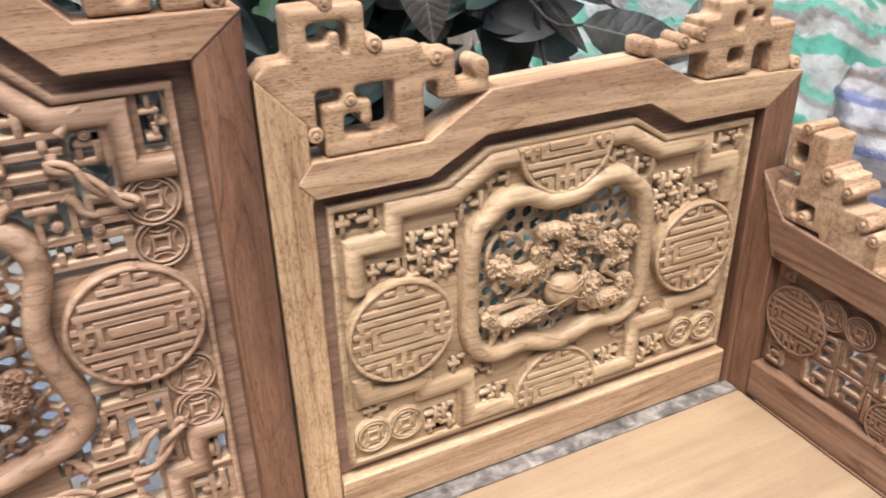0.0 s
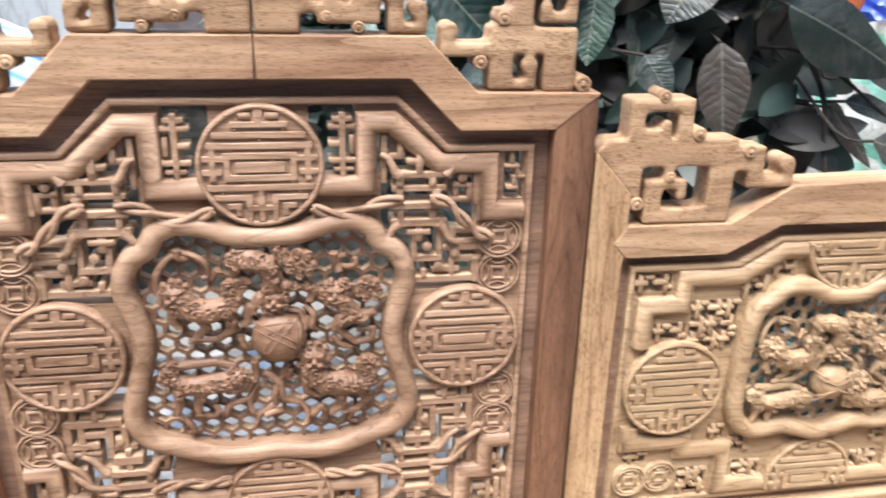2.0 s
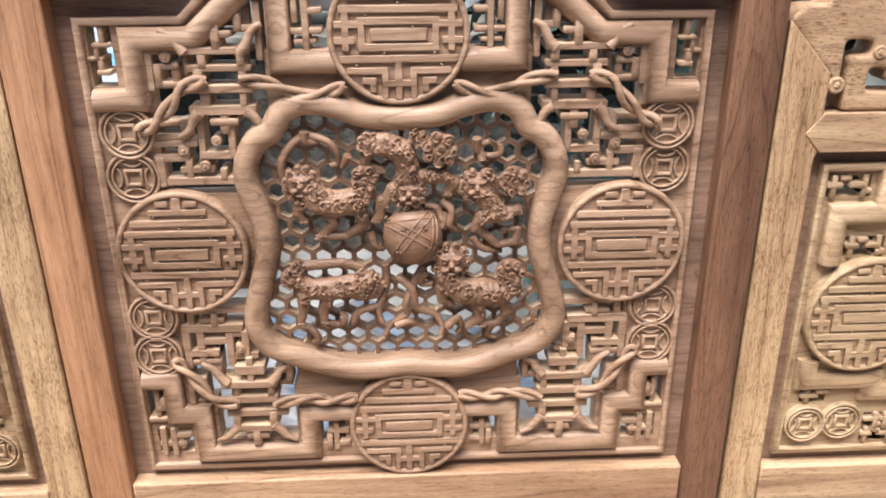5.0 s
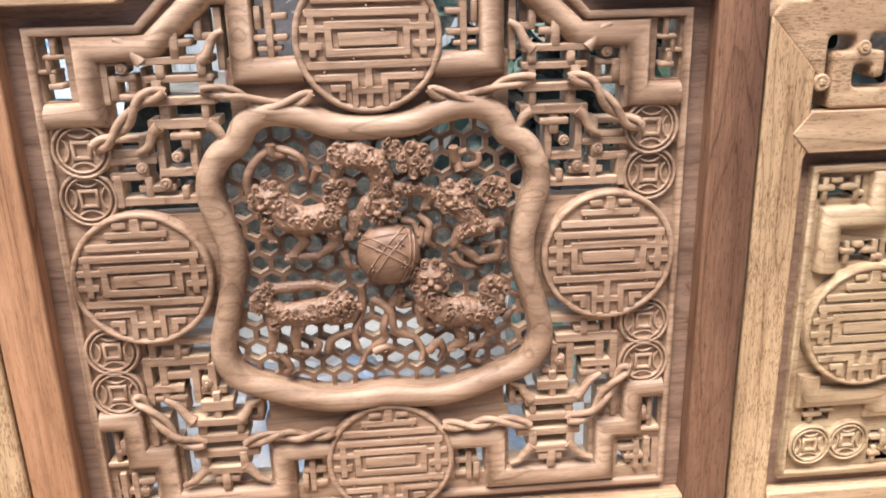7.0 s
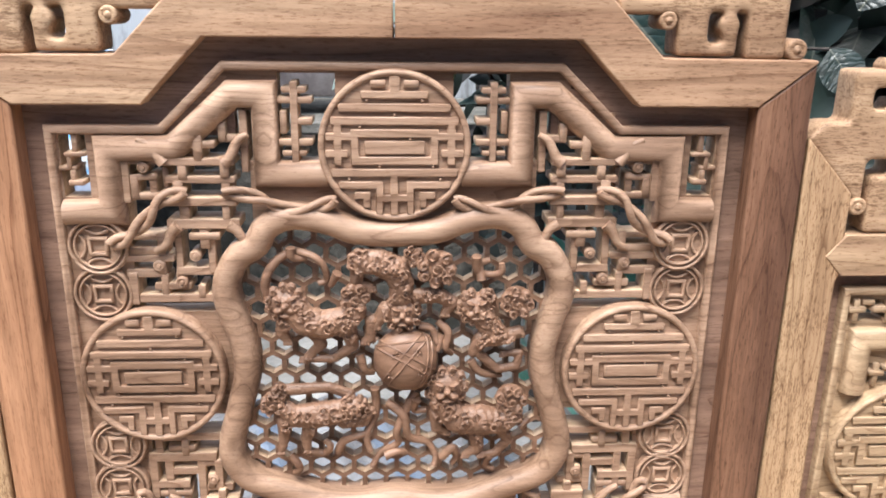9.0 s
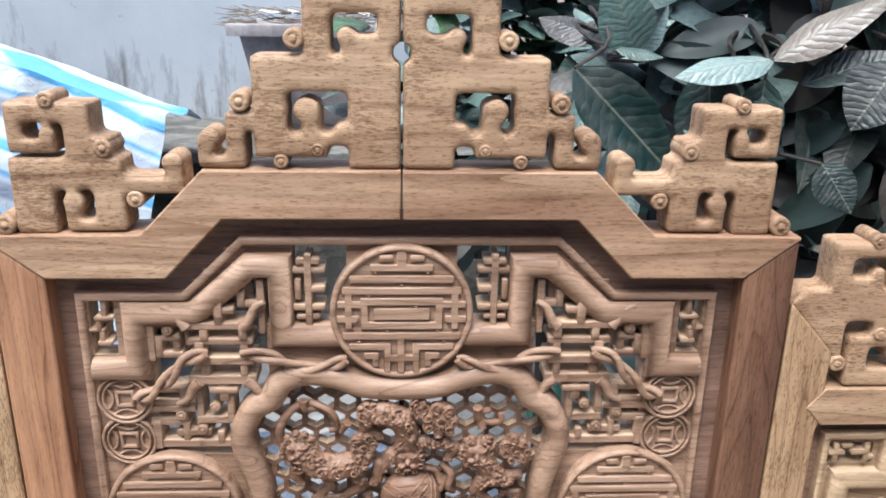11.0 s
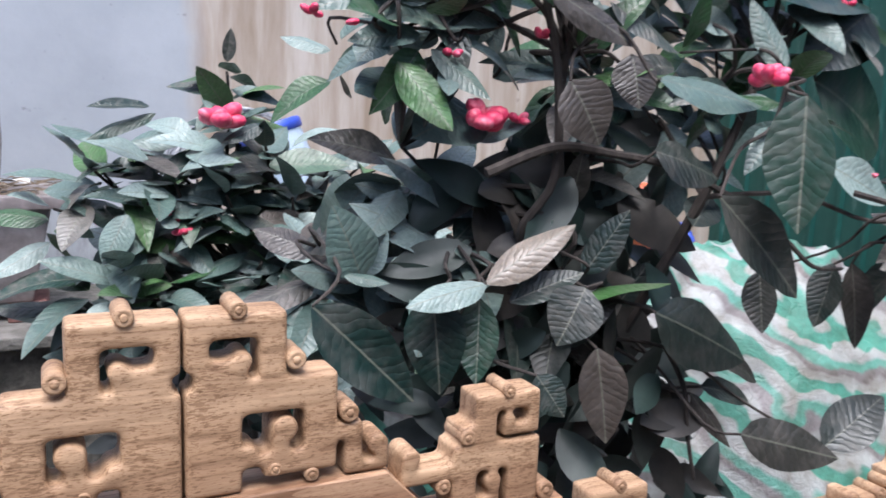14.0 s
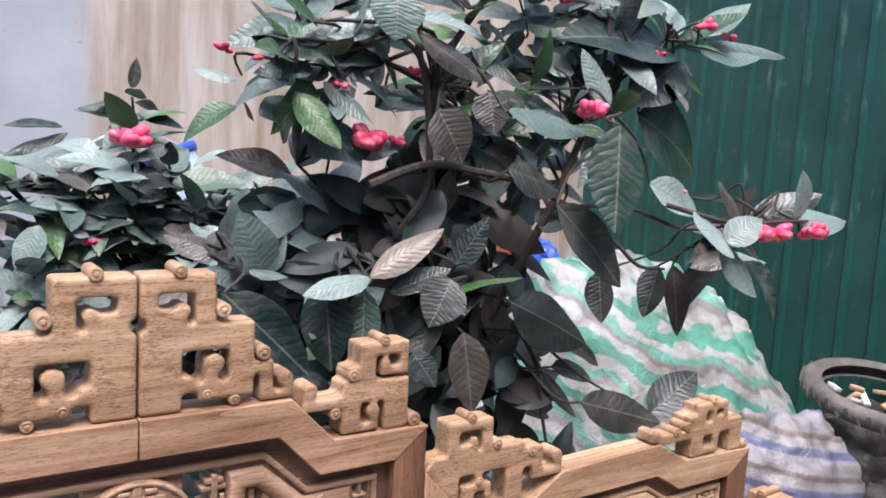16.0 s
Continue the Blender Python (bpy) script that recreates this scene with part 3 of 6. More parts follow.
# fretwork of the corners: little pagodas and key-pattern bars, deep as the panel
L0, L1 = -0.001, 0.022
PAG = [(0.1275, 0.9110, 0.1325, 0.9210), (0.1595, 0.9090, 0.1645, 0.9190), (0.1275, 0.8935, 0.1325, 0.9065), (0.1630, 0.8915, 0.1690, 0.9065), (0.1290, 0.8745, 0.1330, 0.8895), (0.1600, 0.8730, 0.1660, 0.8870),
       (0.1230, 0.9200, 0.1790, 0.9240), (0.1235, 0.9060, 0.1745, 0.9100), (0.1225, 0.8885, 0.1775, 0.8935), (0.1220, 0.8700, 0.1760, 0.8760), (0.1375, 0.9330, 0.1605, 0.9370), (0.1465, 0.9235, 0.1515, 0.9425),
       (0.1380, 0.8610, 0.1600, 0.8650), (0.1460, 0.8535, 0.1520, 0.8705)]
KEY = [(0.1430, 0.8325, 0.1470, 0.8615), (0.1430, 0.8305, 0.1730, 0.8355), (0.1690, 0.8305, 0.1730, 0.8655), (0.1755, 0.8420, 0.2125, 0.8460), (0.1815, 0.8445, 0.1865, 0.8635), (0.1825, 0.8595, 0.2095, 0.8625),
       (0.1860, 0.8480, 0.2080, 0.8520), (0.1835, 0.8285, 0.2125, 0.8335), (0.2055, 0.8065, 0.2105, 0.8315), (0.1455, 0.8075, 0.2105, 0.8125), (0.1645, 0.8180, 0.1915, 0.8220), (0.1530, 0.8115, 0.1570, 0.8205),
       (0.1820, 0.8110, 0.1860, 0.8290), (0.1700, 0.8205, 0.1740, 0.8315), (0.1830, 0.8320, 0.1870, 0.8420), (0.1765, 0.9200, 0.2095, 0.9240), (0.2040, 0.8900, 0.2080, 0.9220), (0.1835, 0.9075, 0.2025, 0.9105),
       (0.1840, 0.8945, 0.1880, 0.9115), (0.1980, 0.8935, 0.2020, 0.9105), (0.1820, 0.8920, 0.2080, 0.8960), (0.1745, 0.9020, 0.1775, 0.9160), (0.1130, 0.9140, 0.1170, 0.9600), (0.1170, 0.9370, 0.1330, 0.9410),
       (0.1290, 0.9375, 0.1330, 0.9505)]
WINA = [(0.2345, 0.9255, 0.2495, 0.9285), (0.2455, 0.9150, 0.2485, 0.9290), (0.2425, 0.9145, 0.2555, 0.9175), (0.2375, 0.9030, 0.2485, 0.9070), (0.2430, 0.9055, 0.2470, 0.9145), (0.2400, 0.9280, 0.2440, 0.9420)]
PAG2 = [(0.1265, 0.6030, 0.1795, 0.6090), (0.1275, 0.5860, 0.1725, 0.5920), (0.1190, 0.5700, 0.1770, 0.5760), (0.1300, 0.5530, 0.1700, 0.5590), (0.1305, 0.5915, 0.1355, 0.6065), (0.1640, 0.5880, 0.1700, 0.6040),
        (0.1300, 0.5590, 0.1360, 0.5730), (0.1660, 0.5560, 0.1720, 0.5700), (0.1375, 0.6180, 0.1645, 0.6260), (0.1485, 0.6080, 0.1535, 0.6340), (0.1395, 0.5435, 0.1605, 0.5485), (0.1480, 0.5355, 0.1540, 0.5545)]
KEY2 = [(0.1125, 0.6030, 0.1165, 0.6280), (0.1125, 0.6030, 0.1290, 0.6070), (0.1235, 0.6040, 0.1275, 0.6190), (0.1165, 0.6160, 0.1275, 0.6200), (0.1500, 0.6815, 0.2040, 0.6865), (0.1995, 0.6620, 0.2045, 0.6840), (0.1550, 0.6620, 0.2110, 0.6680), (0.1725, 0.6710, 0.1935, 0.6750), (0.1780, 0.6680, 0.1820, 0.6820), (0.1925, 0.6285, 0.1975, 0.6615),
        (0.1505, 0.6560, 0.1695, 0.6600), (0.1505, 0.6335, 0.1555, 0.6605), (0.1655, 0.6240, 0.1705, 0.6600), (0.1430, 0.6315, 0.1690, 0.6365), (0.1580, 0.6350, 0.1620, 0.6470), (0.1705, 0.6485, 0.1935, 0.6535),
        (0.1795, 0.6365, 0.2045, 0.6415), (0.1790, 0.6270, 0.2050, 0.6310), (0.1795, 0.6120, 0.1845, 0.6420), (0.2055, 0.6240, 0.2105, 0.6620), (0.1960, 0.6060, 0.2120, 0.6100), (0.1955, 0.5865, 0.2005, 0.6055),
        (0.2080, 0.5835, 0.2120, 0.6105)]
WINB = [(0.2365, 0.5765, 0.2415, 0.5895), (0.2345, 0.5755, 0.2455, 0.5805), (0.2430, 0.5635, 0.2470, 0.5985), (0.2350, 0.5640, 0.2550, 0.5680), (0.2170, 0.5435, 0.2370, 0.5485), (0.2250, 0.5300, 0.2290, 0.5480),
        (0.2315, 0.5235, 0.2365, 0.5545), (0.2235, 0.5335, 0.2485, 0.5385), (0.2415, 0.5255, 0.2465, 0.5565), (0.0705, 0.5240, 0.0755, 0.5540), (0.0605, 0.5425, 0.0815, 0.5475), (0.0775, 0.5240, 0.0825, 0.5420),
        (0.0600, 0.5285, 0.0740, 0.5335)]
WINT = [(0.0735, 0.921, 0.0785, 0.982), (0.063, 0.934, 0.0885, 0.9385), (0.063, 0.966, 0.0885, 0.9705), (0.063, 0.950, 0.0785, 0.9545), (0.068, 0.926, 0.086, 0.9295), (0.0825, 0.943, 0.087, 0.960), (0.067, 0.974, 0.085, 0.978)]
lattice(PAG, L0 - 0.004, L1, WOOD_CARVE, panel, "", BOTH, 0.0008, 0.0009)
lattice(PAG2, L0 - 0.004, L1, WOOD_CARVE, panel, "", BOTH, 0.0008, 0.0007)
for rects, grow in ((KEY, 0.0009), (KEY2, 0.0009), (WINA, 0.0002), (WINB, 0.0003), (WINT, 0.0003)):
    lattice(rects, L0 + 0.001, L1, WOOD_CARVE, panel, "", BOTH, 0.0007, grow)
for x, z in ((0.158, 0.846), (0.187, 0.838), (0.170, 0.824), (0.192, 0.917), (0.158, 0.643)):
    for flip in BOTH:
        part("scroll_knob", knob(bmesh.new(), x, z, 0.0048, L0 - 0.001, L1 - 0.004), WOOD_CARVE, panel, "", flip)
# pagoda eaves and cords
for flip in BOTH:
    for pts in ([(0.130, 0.921), (0.125, 0.926), (0.119, 0.938), (0.111, 0.943)], [(0.175, 0.921), (0.179, 0.926), (0.184, 0.934), (0.194, 0.939)], [(0.130, 0.872), (0.124, 0.868), (0.119, 0.860), (0.111, 0.853)],
                [(0.168, 0.872), (0.174, 0.866), (0.179, 0.856), (0.188, 0.851)], [(0.131, 0.608), (0.126, 0.614), (0.121, 0.622), (0.112, 0.627)], [(0.173, 0.608), (0.179, 0.614), (0.186, 0.624), (0.196, 0.630)],
                [(0.133, 0.560), (0.127, 0.553), (0.120, 0.545), (0.112, 0.541)], [(0.166, 0.560), (0.173, 0.553), (0.180, 0.546), (0.190, 0.542)]):
        line = curve([Vector((x, -0.004, z)) for x, z in pts], False, 5)
        part("eave", tube(line, 0.0054, 8, None, 0.0024), WOOD_CARVE, panel, "", flip)
rope([(0.046, -0.008, 0.893), (0.062, -0.008, 0.887), (0.085, -0.008, 0.886), (0.105, -0.008, 0.895), (0.132, -0.007, 0.899)], 0.0030, WOOD_CARVE, panel, BOTH, 1.5)
rope([(0.160, -0.007, 0.899), (0.178, -0.009, 0.893), (0.192, -0.009, 0.877), (0.207, -0.008, 0.863), (0.220, -0.007, 0.858)], 0.0032, WOOD_CARVE, panel, BOTH, 1.5)
rope([(0.050, -0.008, 0.590), (0.075, -0.008, 0.587), (0.100, -0.008, 0.591), (0.130, -0.007, 0.583)], 0.0030, WOOD_CARVE, panel, BOTH, 1.5)
rope([(0.165, -0.007, 0.586), (0.185, -0.009, 0.592), (0.200, -0.009, 0.612), (0.213, -0.008, 0.630), (0.220, -0.007, 0.636)], 0.0032, WOOD_CARVE, panel, BOTH, 1.5)
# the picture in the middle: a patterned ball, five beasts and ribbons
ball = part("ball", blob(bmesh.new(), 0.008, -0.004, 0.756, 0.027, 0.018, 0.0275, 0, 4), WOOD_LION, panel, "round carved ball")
bm = bmesh.new()
for n, offs in (((0.5, 0.25, 0.85), (-0.12, 0.12)), ((-0.75, 0.2, 0.6), (-0.12, 0.12)), ((0.9, 0.3, -0.2), (0.35, 0.52)), ((-0.1, 0.3, 1.0), (0.50,))):
    n = Vector(n).normalized()
    u = n.orthogonal().normalized()
    w = n.cross(u)
    for h in offs:
        ring = [n * h + math.sqrt(1 - h * h) * (u * math.cos(t) + w * math.sin(t)) for t in np.linspace(0, 2 * math.pi, 41)]
        tube([(0.008 + 0.0272 * p.x, -0.004 + 0.0182 * p.y, 0.756 + 0.0277 * p.z) for p in ring], 0.0010, 5, bm)
for x, z in ((-0.008, 0.010), (0.009, 0.012), (0.012, -0.006), (-0.012, -0.008)):
    for k in range(5):
        a = 1.257 * k
        y = -0.004 - 0.018 * math.sqrt(max(0.0, 1 - (x / 0.027) ** 2 - (z / 0.0275) ** 2))
        blob(bm, 0.008 + x + 0.0026 * math.cos(a), y, 0.756 + z + 0.0026 * math.sin(a), 0.0018, 0.0014, 0.0010, -a, 1)
part("ball_pattern", bm, WOOD_LION, ball)
BEASTS = [
    ([[(-0.085, 0.807, 0.0106), (-0.073, 0.792, 0.0116), (-0.058, 0.789, 0.0116), (-0.041, 0.793, 0.010), (-0.033, 0.800, 0.009)], [(-0.090, 0.793, 0.0063), (-0.093, 0.781, 0.005), (-0.088, 0.774, 0.0035)],
      [(-0.067, 0.783, 0.0063), (-0.061, 0.771, 0.0046), (-0.072, 0.760, 0.0032)], [(-0.039, 0.784, 0.007), (-0.035, 0.769, 0.0046), (-0.051, 0.757, 0.0032), (-0.077, 0.757, 0.0028)], [(-0.020, 0.791, 0.005), (-0.021, 0.776, 0.0042), (-0.025, 0.773, 0.0035)]],
     [(-0.033, 0.812, 0.0127)], [(-0.0885, 0.808, 0.0141)]),
    ([[(-0.029, 0.842, 0.009), (-0.014, 0.842, 0.0106), (0.0, 0.8355, 0.0106), (0.005, 0.823, 0.0095), (0.003, 0.811, 0.0084)], [(-0.030, 0.837, 0.0063), (-0.032, 0.823, 0.0046), (-0.019, 0.819, 0.0035)],
      [(0.017, 0.812, 0.0063), (0.034, 0.813, 0.0063), (0.046, 0.8065, 0.005), (0.040, 0.797, 0.0035)], [(-0.008, 0.801, 0.0063), (-0.017, 0.787, 0.0042)]],
     [(-0.0276, 0.843, 0.0113), (0.0326, 0.837, 0.0162), (0.0144, 0.847, 0.0092)], [(0.005, 0.7985, 0.0134)]),
    ([[(0.0645, 0.803, 0.010), (0.075, 0.7885, 0.0092), (0.085, 0.777, 0.0084), (0.071, 0.774, 0.007), (0.064, 0.7615, 0.0042)], [(0.089, 0.775, 0.0063), (0.101, 0.780, 0.005)],
      [(0.068, 0.761, 0.0042), (0.085, 0.7455, 0.0035), (0.101, 0.7485, 0.0035), (0.103, 0.760, 0.0032), (0.089, 0.760, 0.0028)]],
     [(0.0985, 0.807, 0.0141), (0.075, 0.812, 0.007)], [(0.065, 0.803, 0.0134)]),
    ([[(-0.098, 0.716, 0.007), (-0.0845, 0.706, 0.0092), (-0.067, 0.707, 0.0106), (-0.047, 0.710, 0.010), (-0.035, 0.713, 0.0084)], [(-0.093, 0.7295, 0.005), (-0.076, 0.7305, 0.0046), (-0.056, 0.7315, 0.0042), (-0.039, 0.725, 0.0042)],
      [(-0.094, 0.701, 0.0063), (-0.095, 0.685, 0.0046), (-0.098, 0.672, 0.0032)], [(-0.071, 0.700, 0.007), (-0.077, 0.6845, 0.0046), (-0.076, 0.6725, 0.0032)], [(-0.044, 0.700, 0.0063), (-0.028, 0.6995, 0.005), (-0.021, 0.709, 0.0035)]],
     [(-0.103, 0.7185, 0.0106), (-0.0965, 0.7295, 0.0077)], [(-0.036, 0.7125, 0.0113)]),
    ([[(0.038, 0.717, 0.010), (0.052, 0.701, 0.0116), (0.0705, 0.700, 0.0127), (0.089, 0.6985, 0.0106), (0.100, 0.703, 0.0077)], [(0.0345, 0.706, 0.0063), (0.034, 0.692, 0.0046), (0.043, 0.688, 0.0032)],
      [(0.067, 0.689, 0.007), (0.070, 0.6725, 0.005), (0.059, 0.665, 0.0032)], [(0.089, 0.6915, 0.0063), (0.096, 0.679, 0.0042), (0.085, 0.6655, 0.0035), (0.072, 0.6645, 0.0028)]],
     [(0.0965, 0.719, 0.0141)], [(0.042, 0.7315, 0.0155)])]
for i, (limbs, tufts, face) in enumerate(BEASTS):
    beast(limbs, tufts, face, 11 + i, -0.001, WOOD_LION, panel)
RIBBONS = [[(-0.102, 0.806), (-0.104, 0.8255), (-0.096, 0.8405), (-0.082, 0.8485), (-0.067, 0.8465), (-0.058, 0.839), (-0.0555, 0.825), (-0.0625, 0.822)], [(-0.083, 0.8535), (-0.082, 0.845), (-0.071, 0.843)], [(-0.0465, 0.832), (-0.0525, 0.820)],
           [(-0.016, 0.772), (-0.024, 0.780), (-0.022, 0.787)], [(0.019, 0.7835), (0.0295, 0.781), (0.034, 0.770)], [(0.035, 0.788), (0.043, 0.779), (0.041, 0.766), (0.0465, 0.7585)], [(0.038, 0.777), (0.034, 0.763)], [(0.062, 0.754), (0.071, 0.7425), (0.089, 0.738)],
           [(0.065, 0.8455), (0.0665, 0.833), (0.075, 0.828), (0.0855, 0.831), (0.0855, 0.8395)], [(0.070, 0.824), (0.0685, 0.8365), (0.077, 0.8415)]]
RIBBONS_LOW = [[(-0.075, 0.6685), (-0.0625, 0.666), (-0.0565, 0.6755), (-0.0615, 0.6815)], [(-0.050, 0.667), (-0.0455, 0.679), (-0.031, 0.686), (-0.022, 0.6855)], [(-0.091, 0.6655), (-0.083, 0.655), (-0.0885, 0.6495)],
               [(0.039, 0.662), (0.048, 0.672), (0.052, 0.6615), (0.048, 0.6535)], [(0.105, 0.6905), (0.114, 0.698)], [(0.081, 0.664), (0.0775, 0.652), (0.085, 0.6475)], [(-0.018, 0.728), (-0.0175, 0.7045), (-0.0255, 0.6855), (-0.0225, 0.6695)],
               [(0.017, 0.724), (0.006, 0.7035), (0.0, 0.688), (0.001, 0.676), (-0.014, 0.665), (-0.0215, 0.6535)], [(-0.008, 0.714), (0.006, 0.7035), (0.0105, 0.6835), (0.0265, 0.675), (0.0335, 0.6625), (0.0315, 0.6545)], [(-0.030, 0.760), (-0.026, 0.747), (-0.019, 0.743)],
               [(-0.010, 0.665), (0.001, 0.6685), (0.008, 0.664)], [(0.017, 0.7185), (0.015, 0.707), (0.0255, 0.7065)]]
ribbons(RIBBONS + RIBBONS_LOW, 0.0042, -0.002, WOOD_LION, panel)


# ---- the side panels, the right one and its mirror image ----
SIDE_LABEL = "pale side back panel carved with coins and medallions"
XC = 0.637
SLIP = [(0.381, 0.8105), (0.503, 0.8105), (0.548, 0.8385), (0.727, 0.8385), (0.772, 0.8105), (0.897, 0.8105), (0.897, 0.504), (0.381, 0.504)]


def around(points):
    return points + [(2 * XC - x, z) for x, z in reversed(points) if abs(x - XC) > 1e-6]


SCART = around([(XC, 0.770), (0.615, 0.772), (0.592, 0.7825), (0.565, 0.783), (0.548, 0.770), (0.532, 0.755), (0.525, 0.730), (0.523, 0.700), (0.523, 0.660), (0.524, 0.630), (0.534, 0.608), (0.556, 0.598), (0.590, 0.602), (0.615, 0.594), (XC, 0.588)])
SCART_LINE = [tuple(p) for p in curve(SCART, True, 4)]
SHOLES = [(0.386, 0.782, 0.428, 0.802), (0.414, 0.722, 0.452, 0.742), (0.457, 0.708, 0.512, 0.768), (0.512, 0.768, 0.545, 0.795), (0.545, 0.795, 0.575, 0.812), (0.398, 0.560, 0.425, 0.575), (0.470, 0.510, 0.505, 0.545), (0.500, 0.585, 0.520, 0.605), (0.525, 0.565, 0.555, 0.585), (0.54, 0.51, 0.575, 0.55)]
SHOLES += [(2 * XC - c, b, 2 * XC - a, d) for a, b, c, d in SHOLES]
SKEY = []
for (x0, z0, x1, z1) in SHOLES[:10]:
    nx, nz = max(1, round((x1 - x0) / 0.019)), max(1, round((z1 - z0) / 0.019))
    w, h, g = (x1 - x0) / nx, (z1 - z0) / nz, 0.0034
    for i in range(nx):
        for j in range(nz):
            x, z, f = x0 + i * w, z0 + j * h, (i + j) % 2
            SKEY += [(x, z + h * 0.5, x + w * 0.62, z + h * 0.5 + g), (x + w * (0.58 if f else 0.2), z, x + w * (0.58 if f else 0.2) + g, z + h), (x + w * 0.58, z + h * (0.16 if f else 0.8), x + w, z + h * (0.16 if f else 0.8) + g)]
SKEY += [(2 * XC - c, b, 2 * XC - a, d) for a, b, c, d in SKEY]
SMED = [(0.444, 0.662), (2 * XC - 0.444, 0.664)]
S_CREST = [(0.357, 0.955, 0.374, 0.994), (0.357, 0.980, 0.425, 0.994), (0.409, 0.945, 0.425, 0.994), (0.357, 0.955, 0.402, 0.9635), (0.393, 0.955, 0.402, 0.971),
           (0.3665, 0.924, 0.478, 0.9535), (0.449, 0.863, 0.478, 0.9535), (0.381, 0.863, 0.478, 0.880), (0.381, 0.863, 0.400, 0.911), (0.381, 0.900, 0.427, 0.911), (0.417, 0.889, 0.427, 0.911), (0.400, 0.909, 0.412, 0.926),
           (0.478, 0.918, 0.510, 0.944), (0.492, 0.8985, 0.510, 0.944), (0.492, 0.8985, 0.545, 0.911), (0.532, 0.8985, 0.545, 0.926)]
S_KNOB = [(0.391, 0.9955, 0.0075), (0.432, 0.9575, 0.0085), (0.4065, 0.9135, 0.0068), (0.373, 0.886, 0.0085), (0.490, 0.939, 0.0085)]
E_CREST = [(0.905, 0.8665, 0.936, 0.922), (0.800, 0.902, 0.936, 0.922), (0.812, 0.8715, 0.840, 0.922), (0.812, 0.8715, 0.878, 0.884), (0.864, 0.8715, 0.878, 0.899), (0.735, 0.902, 0.800, 0.917), (0.722, 0.9075, 0.740, 0.925),
           (0.822, 0.920, 0.844, 0.954), (0.822, 0.940, 0.897, 0.954), (0.885, 0.922, 0.897, 0.954), (0.858, 0.922, 0.897, 0.931), (0.858, 0.922, 0.867, 0.936), (0.800, 0.918, 0.824, 0.938)]
E_KNOB = [(0.860, 0.9545, 0.0075), (0.945, 0.8735, 0.009), (0.800, 0.9225, 0.0085), (0.775, 0.918, 0.0085)]
for flip in BOTH:
    post = "pale straight-grained upright of the side back panel"
    part("post", prism([(0.3250, 0.36), (0.3645, 0.36), (0.3645, 0.8225), (0.3665, 0.826), (0.3665, 0.8965), (0.3250, 0.942)], F0 + 0.003, F1, 0.002), WOOD_PALE, settee, post, flip)
    part("post", prism([(0.9095, 0.36), (0.9585, 0.36), (0.9585, 0.8625), (0.9095, 0.8255)], F0 + 0.003, F1, 0.002), WOOD_POST, settee, "brown corner upright of the side back panel", flip)
    part("top_rail", prism([(0.3672, 0.827), (0.480, 0.827), (0.541, 0.858), (0.738, 0.858), (0.790, 0.828), (0.909, 0.8265), (0.9585, 0.8635), (0.9585, 0.8655), (0.800, 0.871), (0.738, 0.906), (0.546, 0.902), (0.480, 0.8625), (0.3672, 0.8625), (0.352, 0.8445)], F0 + 0.002, F1 + 0.003, 0.0022),
         WOOD_SIDE, settee, "pale stepped top rail of the side panel", flip)
    part("bottom_rail", prism([(0.3652, 0.437), (0.909, 0.437), (0.909, 0.489), (0.3652, 0.489)], F0 + 0.003, F1, 0.002), WOOD_SIDE, settee, "", flip)
    crest(S_CREST, S_KNOB, C0 + 0.001, C1, WOOD_CREST, "pale carved scroll crest at the side panel's step", (flip,), [(0.3245, 0.9405), (0.3375, 0.9535), (0.376, 0.9535), (0.376, 0.884), (0.3660, 0.8945)], [(0.5355, 0.925, 0.009), (0.397, 0.967, 0.0055), (0.421, 0.894, 0.0062)])
    crest(E_CREST, E_KNOB, C0 + 0.001, C1, WOOD_CREST, "pale carved corner scroll on the side rail", (flip,), None, [(0.870, 0.897, 0.0085), (0.863, 0.935, 0.0055), (0.731, 0.918, 0.0085)])
    sp = part("carved_panel", fill([(0.379, 0.502, 0.899, 0.842)], 0.004, 0.024, SHOLES, lambda x, z: not inside(SCART_LINE, x, z) and inside(SLIP, x, z), step=0.009), WOOD_CARVE_SIDE, settee, SIDE_LABEL, flip)
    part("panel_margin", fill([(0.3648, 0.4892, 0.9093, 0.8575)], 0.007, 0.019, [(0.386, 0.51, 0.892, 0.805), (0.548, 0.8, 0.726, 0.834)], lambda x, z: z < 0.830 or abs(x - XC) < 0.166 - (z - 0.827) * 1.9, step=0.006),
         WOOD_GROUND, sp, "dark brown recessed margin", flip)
    part("lip", sweep(SLIP, square(0.0065, -0.002, 0.012, 0.0012), True), WOOD_CARVE_SIDE, sp, "", flip)
    part("cartouche_frame", sweep(SCART_LINE, half_round(0.021, -0.014, 0.012, 10), True), WOOD_CARVE_SIDE, sp, "rounded wavy frame of the middle picture", flip)
    for cx, cz in SMED:
        medallion(cx, cz, 0.0600, -0.006, WOOD_CARVE_SIDE, sp, (flip,))
    medallion(XC, 0.834, 0.058, -0.006, WOOD_CARVE_SIDE, sp, (flip,), hi=0.03)
    medallion(XC, 0.5235, 0.0565, -0.006, WOOD_CARVE_SIDE, sp, (flip,), lo=-0.26)
    for cx, cz in ((0.406, 0.537), (0.4445, 0.5385), (0.8295, 0.5385), (0.868, 0.537)):
        coin(cx, cz, 0.0215, -0.001 + 0.0012 * (0.42 < cx < 0.85), WOOD_CARVE_SIDE, sp, (flip,))
